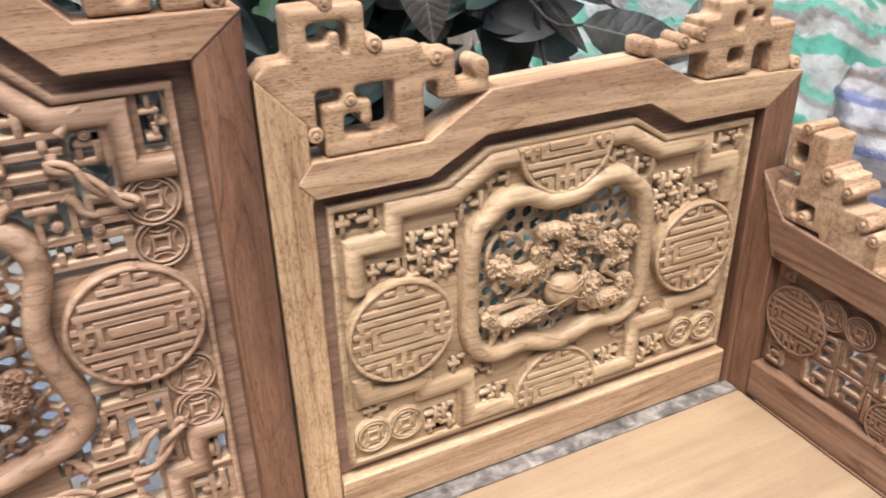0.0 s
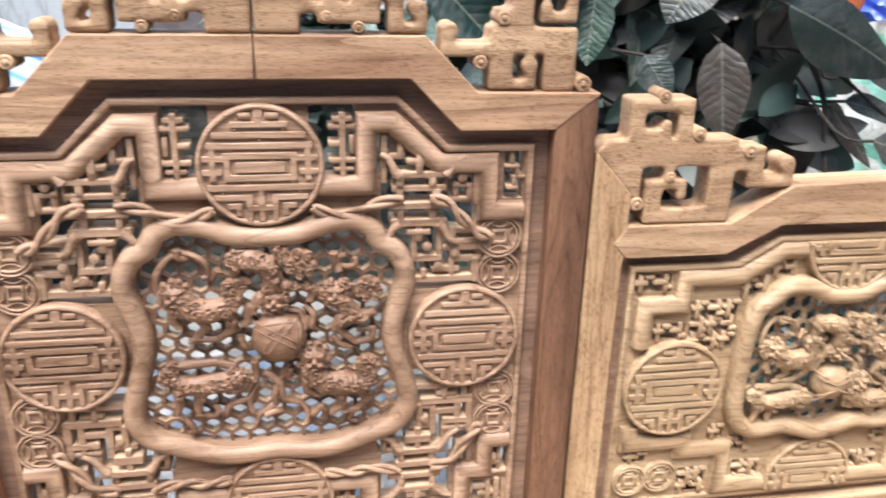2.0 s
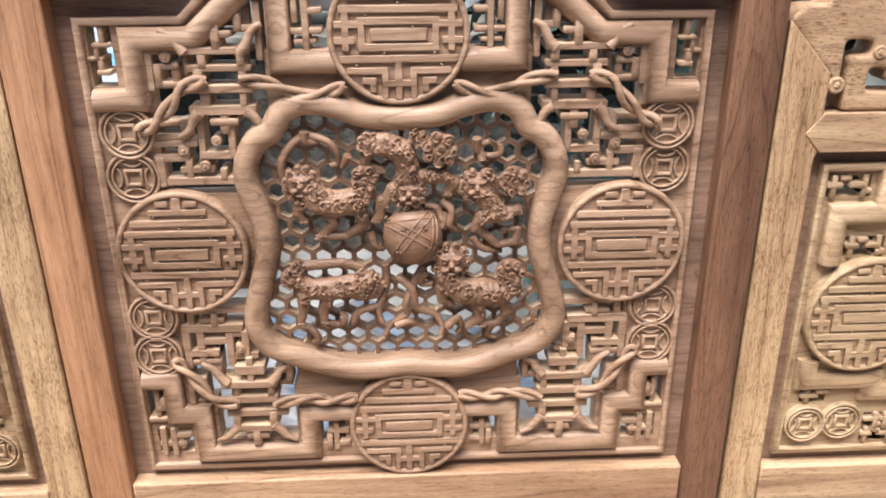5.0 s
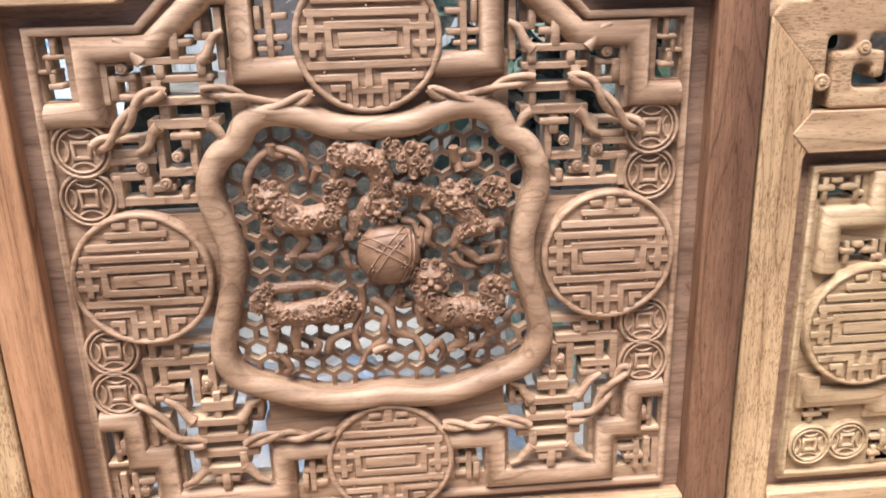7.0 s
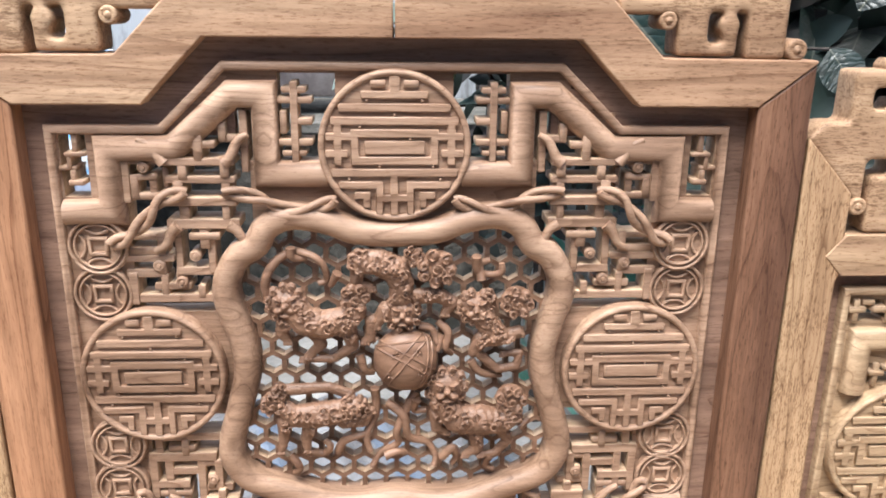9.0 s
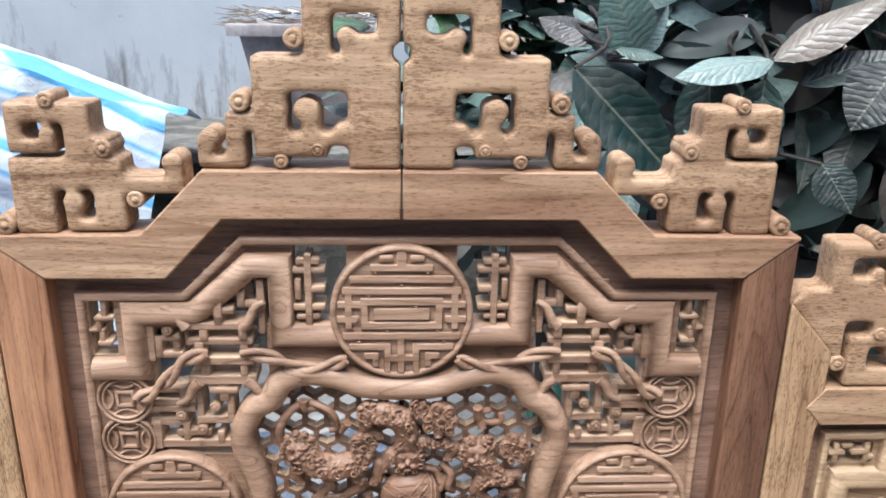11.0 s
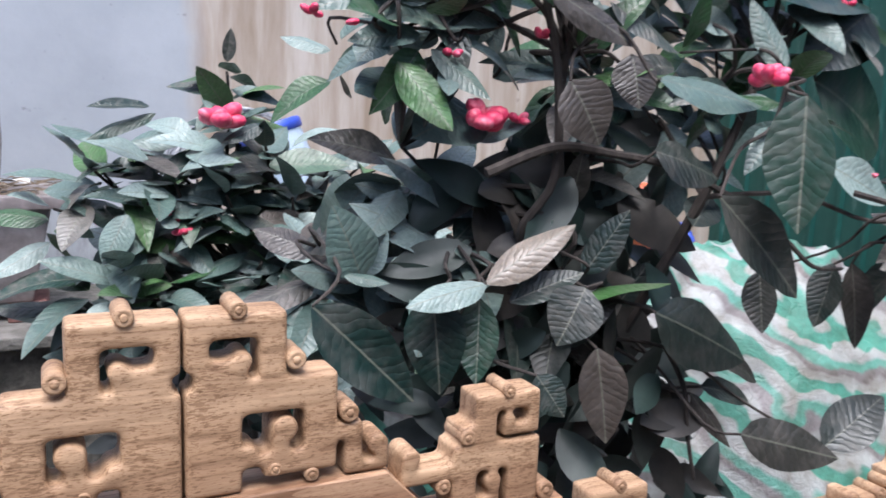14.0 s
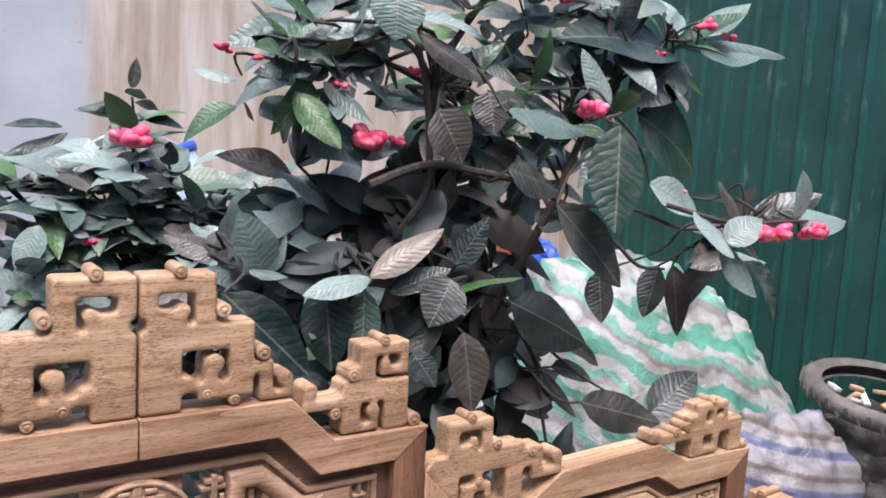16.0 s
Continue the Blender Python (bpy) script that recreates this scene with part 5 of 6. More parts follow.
def heap(name, mat, cx, cy, rx, ry, height, label, category, seed, power=4.0, wrinkle=0.035, lean=0.0, n=44):
    """A sheet pulled over a pile: steep sides, creased and sagging."""
    bm = bmesh.new()
    off = Vector((seed * 7.3, seed * 3.1, 0))
    rows = []
    for i in range(n + 1):
        r = i / n
        ring = []
        for k in range(72):
            a = 2 * math.pi * k / 72
            lump = 1 + 0.16 * noise.noise(Vector((math.cos(a), math.sin(a), seed)) * 1.6)
            x, y = rx * r * lump * math.cos(a), ry * r * lump * math.sin(a)
            z = height * (1 - r ** power) * (1 + lean * x / rx)
            p = Vector((x, y, z))
            fold = noise.ridged_multi_fractal(p * 4.0 + off, 0.9, 2.1, 4, 1.0, 2.0) - 1.0
            fine = noise.noise(p * 11.0 + off) + 0.5 * noise.noise(p * 27.0 + off)
            out = wrinkle * (0.6 * fold + 0.5 * fine) * min(1.0, 0.25 + z / max(0.05, height))
            d = Vector((math.cos(a) * r, math.sin(a) * r, 1.0 - 0.6 * r)).normalized()
            p += d * out
            p.z = max(0.002, p.z)
            ring.append(bm.verts.new((cx + p.x, cy + p.y, p.z)))
        rows.append(ring)
    for r, s in zip(rows[1:], rows[2:]):
        for k in range(72):
            bm.faces.new([r[k], r[(k + 1) % 72], s[(k + 1) % 72], s[k]])
    bm.faces.new(rows[1])
    for v in rows[0]:
        bm.verts.remove(v)
    return tagged(part(name, bm, mat), label, category)


heap("tarpaulin", TEAL, 1.95, 1.16, 1.0, 0.62, 0.97, "crumpled green and white woven sheet over a pile", "tarpaulin", 2, 2.4, 0.07, -0.20)
heap("tarpaulin", TEAL, 0.66, 1.42, 0.36, 0.26, 0.86, "green and white woven sheet bundled behind the shrubs", "tarpaulin", 5, 3.0, 0.06)
bm = bmesh.new()
rows = []
for i in range(49):
    s = i / 48
    row = []
    for j in range(61):
        t = j / 60
        top = 1.34 - 0.455 * s
        if t < 0.6:
            q = t / 0.6
            p = Vector((-1.74 + 1.20 * s - 0.24 * s * (1 - q) ** 1.2, 1.14 + 0.08 * s + 0.04 * q, top * q))
        else:
            q = (t - 0.6) / 0.4
            p = Vector((-1.74 + 1.20 * s - 0.05 * q, 1.18 + 0.08 * s + 0.55 * q, top - 0.10 * q * q))
        p += Vector((0, -0.03, 0.02)) * (noise.noise(p * 5.0) + 0.5 * noise.noise(p * 13.0))
        p.z = max(0.002, p.z)
        row.append(bm.verts.new(p))
    rows.append(row)
for r, s in zip(rows, rows[1:]):
    for j in range(60):
        bm.faces.new([r[j], r[j + 1], s[j + 1], s[j]])
tagged(part("tarpaulin", bm, BLUE), "blue and white striped woven sheet over a pile", "tarpaulin")
heap("plastic_sheet", WHITE, -0.30, 0.85, 0.70, 0.50, 0.14, "pale blue and white plastic sheet on the ground", "plastic sheet", 8, 3.0, 0.05)
heap("sack", LILAC, 2.08, 0.62, 0.36, 0.28, 0.55, "full lilac and white striped woven sack", "sack", 3, 3.5, 0.06)
heap("sack", DARKSACK, 2.64, 0.62, 0.27, 0.25, 0.49, "grimy dark sack standing by the fence", "sack", 6, 6.0, 0.07)
heap("sack", LILAC, 1.55, 0.42, 0.30, 0.26, 0.42, "lilac and white woven sack lying behind the settee", "sack", 9, 3.0, 0.03)


def tyre(cx, cy, cz):
    ob = thing("tyre", "worn grey motorcycle tyre lying on a sack", "tyre")
    rub = mottled("rubber", (0.06, 0.054, 0.05), (0.10, 0.09, 0.083), (0.17, 0.15, 0.135), 10.0, 0.75, 0.4)
    bm = bmesh.new()
    R, rings = 0.235, []
    sec = [(0.055, 0.0), (0.048, 0.026), (0.030, 0.042), (0.0, 0.046), (-0.026, 0.036), (-0.040, 0.030), (-0.036, 0.020), (-0.010, 0.034), (0.024, 0.028), (0.040, 0.0)]
    sec = [(a * 0.72, b_ * 0.72) for a, b_ in sec]
    sec = sec + [(a, -b_) for a, b_ in reversed(sec[1:-1])]
    for k in range(48):
        a = 2 * math.pi * k / 48
        rings.append([bm.verts.new(((R + q) * math.cos(a), (R + q) * math.sin(a), h)) for q, h in sec])
    for r, s in zip(rings, rings[1:] + rings[:1]):
        for j in range(len(sec)):
            bm.faces.new([r[j], r[(j + 1) % len(sec)], s[(j + 1) % len(sec)], s[j]])
    part("casing", bm, rub, ob)
    for k in range(48):
        a = 2 * math.pi * (k + 0.5) / 48
        bm = bmesh.new()
        bmesh.ops.create_cube(bm, size=1.0, matrix=Matrix.Rotation(a, 4, "Z") @ Matrix.Translation((R + 0.039, 0, 0.006 * (-1) ** k)) @ Matrix.Rotation(0.5, 4, "X") @ Matrix.Diagonal((0.005, 0.010, 0.034, 1)))
        part("tread_block", bm, rub, ob)
    ob.matrix_basis = pose(cx, cy, cz, 9, -4, 0)


tyre(2.66, 0.60, 0.555)
rng = random.Random(12)
for k in range(16):
    bm = bmesh.new()
    bmesh.ops.create_cube(bm, size=1.0, matrix=Matrix.Diagonal((rng.uniform(0.04, 0.11), rng.uniform(0.012, 0.03), rng.uniform(0.01, 0.02), 1)))
    ob = tagged(part("wood_offcut", soften(bm, 0.002), WOOD_SIDE if k % 3 else PAPER), "small pale wooden offcut in the tyre", "offcut", "offcuts in the tyre")
    ob.matrix_basis = pose(2.64 + rng.uniform(-0.12, 0.12), 0.60 + rng.uniform(-0.12, 0.12), 0.535 + 0.012 * (k % 5), rng.uniform(-20, 20), rng.uniform(-20, 20), rng.uniform(0, 180))

# small bright rubbish on and behind the pile
PLASTIC_BLUE = mottled("blue_plastic", (0.03, 0.06, 0.42), (0.05, 0.10, 0.55), (0.10, 0.16, 0.62), 8.0, 0.35, 0.2)
PLASTIC_ORANGE = mottled("orange_plastic", (0.50, 0.10, 0.04), (0.62, 0.15, 0.06), (0.7, 0.22, 0.10), 8.0, 0.4, 0.2)
PLASTIC_PINK = mottled("pink_plastic", (0.55, 0.10, 0.22), (0.65, 0.14, 0.30), (0.7, 0.25, 0.4), 8.0, 0.4, 0.2)


def lump(name, mat, x, y, z, r, label, seed, sx=1.0, sz=0.7):
    bm = bmesh.new()
    bmesh.ops.create_icosphere(bm, subdivisions=4, radius=r)
    for v in bm.verts:
        v.co *= 1 + 0.28 * (noise.ridged_multi_fractal(v.co * (2.2 / r) + Vector((seed, 0, 0)), 1.0, 2.0, 3, 1.0, 2.0) - 1.0) * 0.6
        v.co.x *= sx
        v.co.z *= sz
    ob = tagged(part(name, bm, mat), label, "plastic bag")
    ob.location = (x, y, z)


lump("plastic_bag", PLASTIC_BLUE, 1.68, 1.40, 0.97, 0.10, "crumpled blue plastic bag on the pile", 1)
lump("plastic_bag", PLASTIC_BLUE, 2.34, 1.34, 0.76, 0.09, "crumpled blue plastic bag on the pile", 2)
lump("plastic_bag", PLASTIC_PINK, 2.60, 1.15, 0.56, 0.03, "small pink plastic bag on the pile", 3)
lump("plastic_bag", PLASTIC_ORANGE, 1.42, 1.20, 1.06, 0.06, "orange plastic bag on the pile behind the shrub", 4, 0.6, 1.7)


def jug():
    ob = thing("plastic_jug", "tilted pale blue plastic jug with a blue rim", "jug")
    pale = mottled("pale_plastic", (0.42, 0.55, 0.68), (0.52, 0.64, 0.76), (0.62, 0.72, 0.82), 6.0, 0.4, 0.1)
    for name, prof, mat in (("body", [(0.0, -0.50), (0.075, -0.50), (0.085, -0.485), (0.098, 0.0), (0.10, 0.02), (0.09, 0.02), (0.088, 0.0), (0.076, -0.46), (0.0, -0.47)], pale), ("rim", [(0.098, -0.005), (0.105, 0.0), (0.107, 0.022), (0.102, 0.030), (0.090, 0.026), (0.096, -0.002)], PLASTIC_BLUE)):
        part(name, turned(bmesh.new(), 0, 0, prof, 28), mat, ob)
    ob.matrix_basis = pose(0.57, 1.95, 1.24, 80, -22, 0)


jug()
WIRE = mottled("grey_wire", (0.20, 0.21, 0.23), (0.30, 0.31, 0.33), (0.42, 0.43, 0.45), 10.0, 0.4, 0.1)
coil = thing("wire_coil", "loose coil of grey plastic wire on the ledge", "wire coil")
rng = random.Random(3)
for k in range(7):
    r = 0.30 + rng.uniform(-0.02, 0.02)
    pts = [(0.53 + r * 0.9 * math.cos(a), 2.14 + 0.04 * math.sin(a * 2 + k) + 0.01 * k, 1.02 + r * math.sin(a)) for a in np.linspace(0.0, 2 * math.pi, 30)]
    part("wire", tube(pts, 0.004, 5), WIRE, coil)

# ---- shrubs ----
def leaf_material(name, stops, dust):
    """Leathery leaves, each of its own tint, with ribs, a pale midrib and dust."""
    m, nt, b = base(name, 0.38)
    tc = nt.nodes.new("ShaderNodeTexCoord")
    sp = nt.nodes.new("ShaderNodeSeparateXYZ")
    nt.links.new(tc.outputs["Object"], sp.inputs[0])
    info = nt.nodes.new("ShaderNodeObjectInfo")
    out = maths(nt, "ABSOLUTE", sp.outputs[0])
    rise = maths(nt, "ADD", maths(nt, "MULTIPLY", maths(nt, "POWER", out, 0.8), 0.62), maths(nt, "MULTIPLY", noise_tex(nt, tc.outputs["Object"], 6.0, 2.0, 0.5), 0.16))
    rib = maths(nt, "ABSOLUTE", maths(nt, "SINE", maths(nt, "MULTIPLY", maths(nt, "SUBTRACT", sp.outputs[1], rise), 36.0)))
    kinds = ramp(nt, info.outputs["Random"], stops)
    off = nt.nodes.new("ShaderNodeVectorMath")
    off.operation = "MULTIPLY_ADD"
    nt.links.new(info.outputs["Random"], off.inputs[1])
    off.inputs[0].default_value = (7, 3, 5)
    nt.links.new(tc.outputs["Object"], off.inputs[2])
    blot = noise_tex(nt, off.outputs[0], 5.0, 5.0, 0.65)
    col = mix(nt, ramp(nt, blot, ((0.45, (0, 0, 0)), (0.72, (dust, dust, dust)))), kinds, (0.16, 0.14, 0.125))
    vein = ramp(nt, rib, ((0.0, (1.22, 1.22, 1.2)), (0.14, (0.98, 0.98, 0.98)), (1.0, (1.0, 1.0, 1.0))))
    col = mix(nt, 0.9, col, vein, "MULTIPLY")
    speck = noise_tex(nt, off.outputs[0], 24.0, 4.0, 0.7)
    col = mix(nt, 0.8, col, ramp(nt, speck, ((0.35, (0.72, 0.74, 0.74)), (0.55, (1, 1, 1)), (0.72, (1.35, 1.25, 1.15)))), "MULTIPLY")
    swell = noise_tex(nt, off.outputs[0], 7.0, 2.0, 0.5)
    mid = ramp(nt, maths(nt, "ABSOLUTE", sp.outputs[0]), ((0.003, (0.75, 0.75, 0.75)), (0.010, (0, 0, 0))))
    col = mix(nt, mid, col, (0.14, 0.145, 0.115))
    nt.links.new(col, b.inputs["Base Color"])
    nt.links.new(ramp(nt, blot, ((0.4, (0.34, 0.34, 0.34)), (0.7, (0.56, 0.56, 0.56)))), b.inputs["Roughness"])
    bump(nt, b, maths(nt, "ADD", maths(nt, "ADD", maths(nt, "MULTIPLY", maths(nt, "POWER", rib, 0.6), 0.7), maths(nt, "MULTIPLY", speck, 0.25)), maths(nt, "MULTIPLY", swell, 2.8)), 0.36, 0.0026)
    return m


LEAF = leaf_material("leaf", ((0.0, (0.012, 0.036, 0.028)), (0.22, (0.018, 0.052, 0.040)), (0.42, (0.058, 0.050, 0.045)), (0.60, (0.042, 0.058, 0.050)), (0.78, (0.105, 0.088, 0.077)), (0.90, (0.075, 0.10, 0.088)), (0.96, (0.03, 0.08, 0.025))), 0.75)
LEAF_FRESH = leaf_material("fresh_leaf", ((0.0, (0.022, 0.070, 0.026)), (0.3, (0.038, 0.105, 0.038)), (0.55, (0.065, 0.150, 0.048)), (0.75, (0.080, 0.120, 0.098)), (0.95, (0.13, 0.18, 0.16))), 0.35)


# pale grey-green leaf, with the sheen of the sky painted into its tint
LEAF_PALE_SKYLIT = leaf_material("skylit_pale_leaf", ((0.0, (0.06, 0.105, 0.09)), (0.3, (0.11, 0.165, 0.148)), (0.6, (0.16, 0.222, 0.200)), (0.85, (0.22, 0.29, 0.27))), 0.22)


LEAF_DEEP = leaf_material("deep_green_leaf", ((0.0, (0.009, 0.026, 0.023)), (0.5, (0.012, 0.034, 0.027)), (1.0, (0.018, 0.048, 0.030))), 0.3)
# darker copy of the leaf, deep shade painted in for the low right side
LEAF_SHADE_DARK = leaf_material("shade_dark_leaf", ((0.0, (0.012, 0.028, 0.024)), (0.4, (0.021, 0.031, 0.027)), (0.7, (0.038, 0.034, 0.030)), (1.0, (0.058, 0.048, 0.041))), 0.3)
LEAF_DUST = leaf_material("dusty_leaf", ((0.0, (0.19, 0.162, 0.132)), (1.0, (0.25, 0.212, 0.175))), 0.5)


def leaf_mesh(width, droop, cup, wave, seed, mat):
    """A leaf one unit long on +y with a midrib fold, a pointed tip and a wavy edge."""
    bm = bmesh.new()
    n, rows = 9, []
    for i in range(n + 1):
        t = i / n
        w = width * 0.5 * (math.sin(math.pi * min(1.0, t ** 0.85 * 0.985 + 0.012)) ** 0.75) * (1 - 0.12 * t)
        y, z = t - 0.10 * droop * t * t, -droop * t * t
        row = []
        for k in range(-2, 3):
            x = w * k / 2
            e = abs(k) / 2
            row.append(bm.verts.new((x, y, z + cup * e * w + wave * w * e * math.sin(t * 9 + seed + k) * 0.5)))
        rows.append(row)
    for r, s in zip(rows, rows[1:]):
        for k in range(4):
            bm.faces.new([r[k], r[k + 1], s[k + 1], s[k]])
    return mesh_of("leaf", bm, mat)


LEAVES, FRESH, PALE, DEEP, DUST, DIM = [[leaf_mesh(w, d, c, 0.16, 2.1 * i, mat) for i, (w, d, c) in enumerate(((0.44, 0.10, 0.25), (0.50, 0.25, 0.18), (0.42, 0.40, 0.30), (0.52, 0.16, -0.28), (0.48, 0.50, 0.30), (0.44, 0.02, -0.22)))] for mat in (LEAF, LEAF_FRESH, LEAF_PALE_SKYLIT, LEAF_DEEP, LEAF_DUST, LEAF_SHADE_DARK)]


def leaf_at(parent, p, direction, normal, length, mesh, wide=1.0):
    d = Vector(direction).normalized()
    n = Vector(normal) - d * Vector(normal).dot(d)
    n = n.normalized() if n.length > 1e-4 else d.orthogonal().normalized()
    x = d.cross(n)
    rot = Matrix((x, d, n)).transposed().to_4x4()
    ob = new("leaf", mesh)
    ob.parent = parent
    ob.matrix_basis = Matrix.Translation(p) @ rot @ Matrix.Diagonal((length * wide, length, length, 1))
    return ob


def rosette(parent, p, rng, count, size, fresh=0.1, pale=0.12, flat=0.0, rest=None):
    """A whorl of leaves round a twig's end, the outer ones drooping."""
    a0 = rng.uniform(0, 6.28)
    for k in range(count):
        a = a0 + k * 2.4 + rng.uniform(-0.3, 0.3)
        lift = (0.75 - 1.45 * k / count) * (1 - 0.5 * flat) + rng.uniform(-0.25, 0.25)
        d = Vector((math.cos(a) * math.cos(lift), 0.75 * math.sin(a) * math.cos(lift), math.sin(lift)))
        nrm = Vector((rng.uniform(-0.7, 0.5), (-0.75 + rng.uniform(-0.5, 0.5)) * (1 - 0.6 * flat), 0.8))
        leaf_at(parent, Vector(p) - Vector((0, 0, 0.012 * k)) + d * 0.01, d, nrm, size * rng.uniform(0.75, 1.2), rng.choice(FRESH if rng.random() < fresh else PALE if rng.random() < pale else rest or LEAVES), rng.uniform(0.85, 1.1))


def inner_foliage(parent, rng, count, middle, reach, big=0.13):
    """The crowded leaves inside a bush, too many to tell apart, with shade in their colour."""
    bm = bmesh.new()
    while count:
        q = Vector([rng.uniform(-1, 1) for _ in range(3)])
        if q.length > 1:
            continue
        count -= 1
        p = Vector([c + r * k for c, r, k in zip(middle, reach, q)])
        d = Vector((rng.uniform(-1, 1), rng.uniform(-0.6, 0.6), rng.uniform(-1.0, 0.3))).normalized()
        n = Vector((rng.uniform(-0.7, 0.7), -0.9, rng.uniform(0.1, 1.0)))
        n = (n - d * n.dot(d)).normalized()
        size, start = rng.uniform(0.75, 1.2) * big, len(bm.verts)
        bm.from_mesh(rng.choice(LEAVES))
        bm.verts.ensure_lookup_table()
        m = Matrix.Translation(p) @ Matrix((d.cross(n), d, n)).transposed().to_4x4() @ Matrix.Scale(size, 4)
        for v in bm.verts[start:]:
            v.co = m @ v.co
    part("inner_foliage", bm, LEAF_INNER_SHADE, parent, "crowded inner leaves with their shade painted in")["kind"] = "stuff"


# inner leaves: the bush's inside shade is painted into these dark tints
m, nt, b = base("shaded_inner_leaf", 0.5)
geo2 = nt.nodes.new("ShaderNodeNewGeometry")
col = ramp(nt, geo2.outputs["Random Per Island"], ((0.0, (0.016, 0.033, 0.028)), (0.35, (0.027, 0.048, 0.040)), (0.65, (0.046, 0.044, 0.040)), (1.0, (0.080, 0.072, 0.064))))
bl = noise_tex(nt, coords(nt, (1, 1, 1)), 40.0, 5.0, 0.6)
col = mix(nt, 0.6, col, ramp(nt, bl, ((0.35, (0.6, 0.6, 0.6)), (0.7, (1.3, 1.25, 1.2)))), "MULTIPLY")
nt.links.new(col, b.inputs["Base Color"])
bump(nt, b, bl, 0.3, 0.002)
LEAF_INNER_SHADE = m
PETAL = mottled("magenta_petal", (0.50, 0.02, 0.075), (0.72, 0.06, 0.14), (0.88, 0.30, 0.38), 45.0, 0.45, 0.3, 120.0)
STAMEN = mottled("yellow_stamen", (0.55, 0.28, 0.03), (0.65, 0.36, 0.05), (0.7, 0.45, 0.1), 60.0, 0.6, 0.1)


def blossom(parent, p, size, rng, count=7):
    """A loose cluster of rounded waxy petals; with few of them, a closed bud."""
    p = Vector(p)
    for k in range(count):
        a, e = 2.4 * k + rng.uniform(-0.3, 0.3), rng.uniform(-0.2, 0.9)
        d = Vector((math.cos(a) * math.cos(e), math.sin(a) * math.cos(e) - 0.35, math.sin(e))) * (0.55 if count > 2 else 0.12)
        bm = bmesh.new()
        q = d.to_track_quat("Z", "Y").to_matrix().to_4x4()
        bmesh.ops.create_icosphere(bm, subdivisions=2, radius=1.0, matrix=Matrix.Translation(p + d * size) @ q @ Matrix.Diagonal((size * rng.uniform(0.32, 0.50), size * rng.uniform(0.28, 0.42), size * rng.uniform(0.44, 0.66), 1)))
        part("petal", bm, PETAL, parent)
    if count > 4:
        part("stamen", blob(bmesh.new(), p.x, p.y - size * 0.5, p.z - size * 0.15, size * 0.22, size * 0.2, size * 0.2, 0, 1), STAMEN, parent)


def branch(parent, a, b_, r0, r1, rng):
    a, b_ = Vector(a), Vector(b_)
    mid1 = a.lerp(b_, 0.35) + Vector((rng.uniform(-0.05, 0.05), rng.uniform(-0.05, 0.05), rng.uniform(-0.02, 0.06)))
    mid2 = a.lerp(b_, 0.7) + Vector((rng.uniform(-0.03, 0.03), rng.uniform(-0.03, 0.03), rng.uniform(-0.03, 0.03)))
    part("branch", tube(curve([a, mid1, mid2, b_], False, 4), r0, 6, None, r1), BARK, parent)


# the large shrub just behind the settee
low = thing("shrub", "low bushy shrub with grey-green leaves and pink blossoms", "shrub")
shrub = thing("shrub", "dusty dark-leaved flowering shrub with magenta blossoms", "shrub")
rng = random.Random(21)
NODES = [Vector(p) for p in ((0.74, 0.50, 0.55), (0.72, 0.47, 0.90), (0.62, 0.44, 1.18), (0.84, 0.38, 1.22), (0.58, 0.40, 1.42), (0.92, 0.36, 1.42), (0.66, 0.38, 1.58))]
part("trunk", tube(curve([Vector((0.75, 0.52, 0.0)), Vector((0.73, 0.51, 0.3)), *NODES[:3], NODES[4], NODES[6]], False, 5), 0.015, 8, None, 0.005), BARK, shrub, "thin dark grey trunk")
part("branch", tube(curve([NODES[1], NODES[3], NODES[5], Vector((1.02, 0.34, 1.6))], False, 6), 0.010, 7, None, 0.004), BARK, shrub)
TIPS = [(0.32, 0.34, 1.47), (0.38, 0.42, 1.55), (0.45, 0.36, 1.58), (0.52, 0.42, 1.60), (0.64, 0.34, 1.56), (0.80, 0.38, 1.62), (0.95, 0.30, 1.58), (1.10, 0.30, 1.56), (0.70, 0.42, 1.42), (0.60, 0.36, 1.42), (0.86, 0.30, 1.42),
        (0.86, 0.20, 1.40), (0.40, 0.42, 1.28), (1.20, 0.15, 1.21), (0.46, 0.42, 1.20), (0.46, 0.36, 1.14), (0.55, 0.34, 1.12), (0.30, 0.48, 1.12), (0.62, 0.30, 1.10), (0.68, 0.38, 1.27), 
        (0.72, 0.34, 0.98), (0.55, 0.36, 0.96), (0.66, 0.40, 0.84), (0.40, 0.42, 1.00), (0.40, 0.34, 1.46), (0.36, 0.33, 1.50)]
CROWN = [(0.80, 0.52, 1.38), (0.92, 0.50, 1.33), (0.86, 0.48, 1.50), (0.98, 0.47, 1.45), (0.72, 0.36, 1.74), (0.86, 0.40, 1.72), (1.0, 0.42, 1.72), (0.80, 0.40, 1.86), (0.95, 0.50, 1.82), (0.90, 0.56, 1.62), (1.08, 0.48, 1.62)]
TIPS = [(x, y + (0.13 if z < 1.38 and x < 1.15 else 0.06), z) for x, y, z in TIPS]
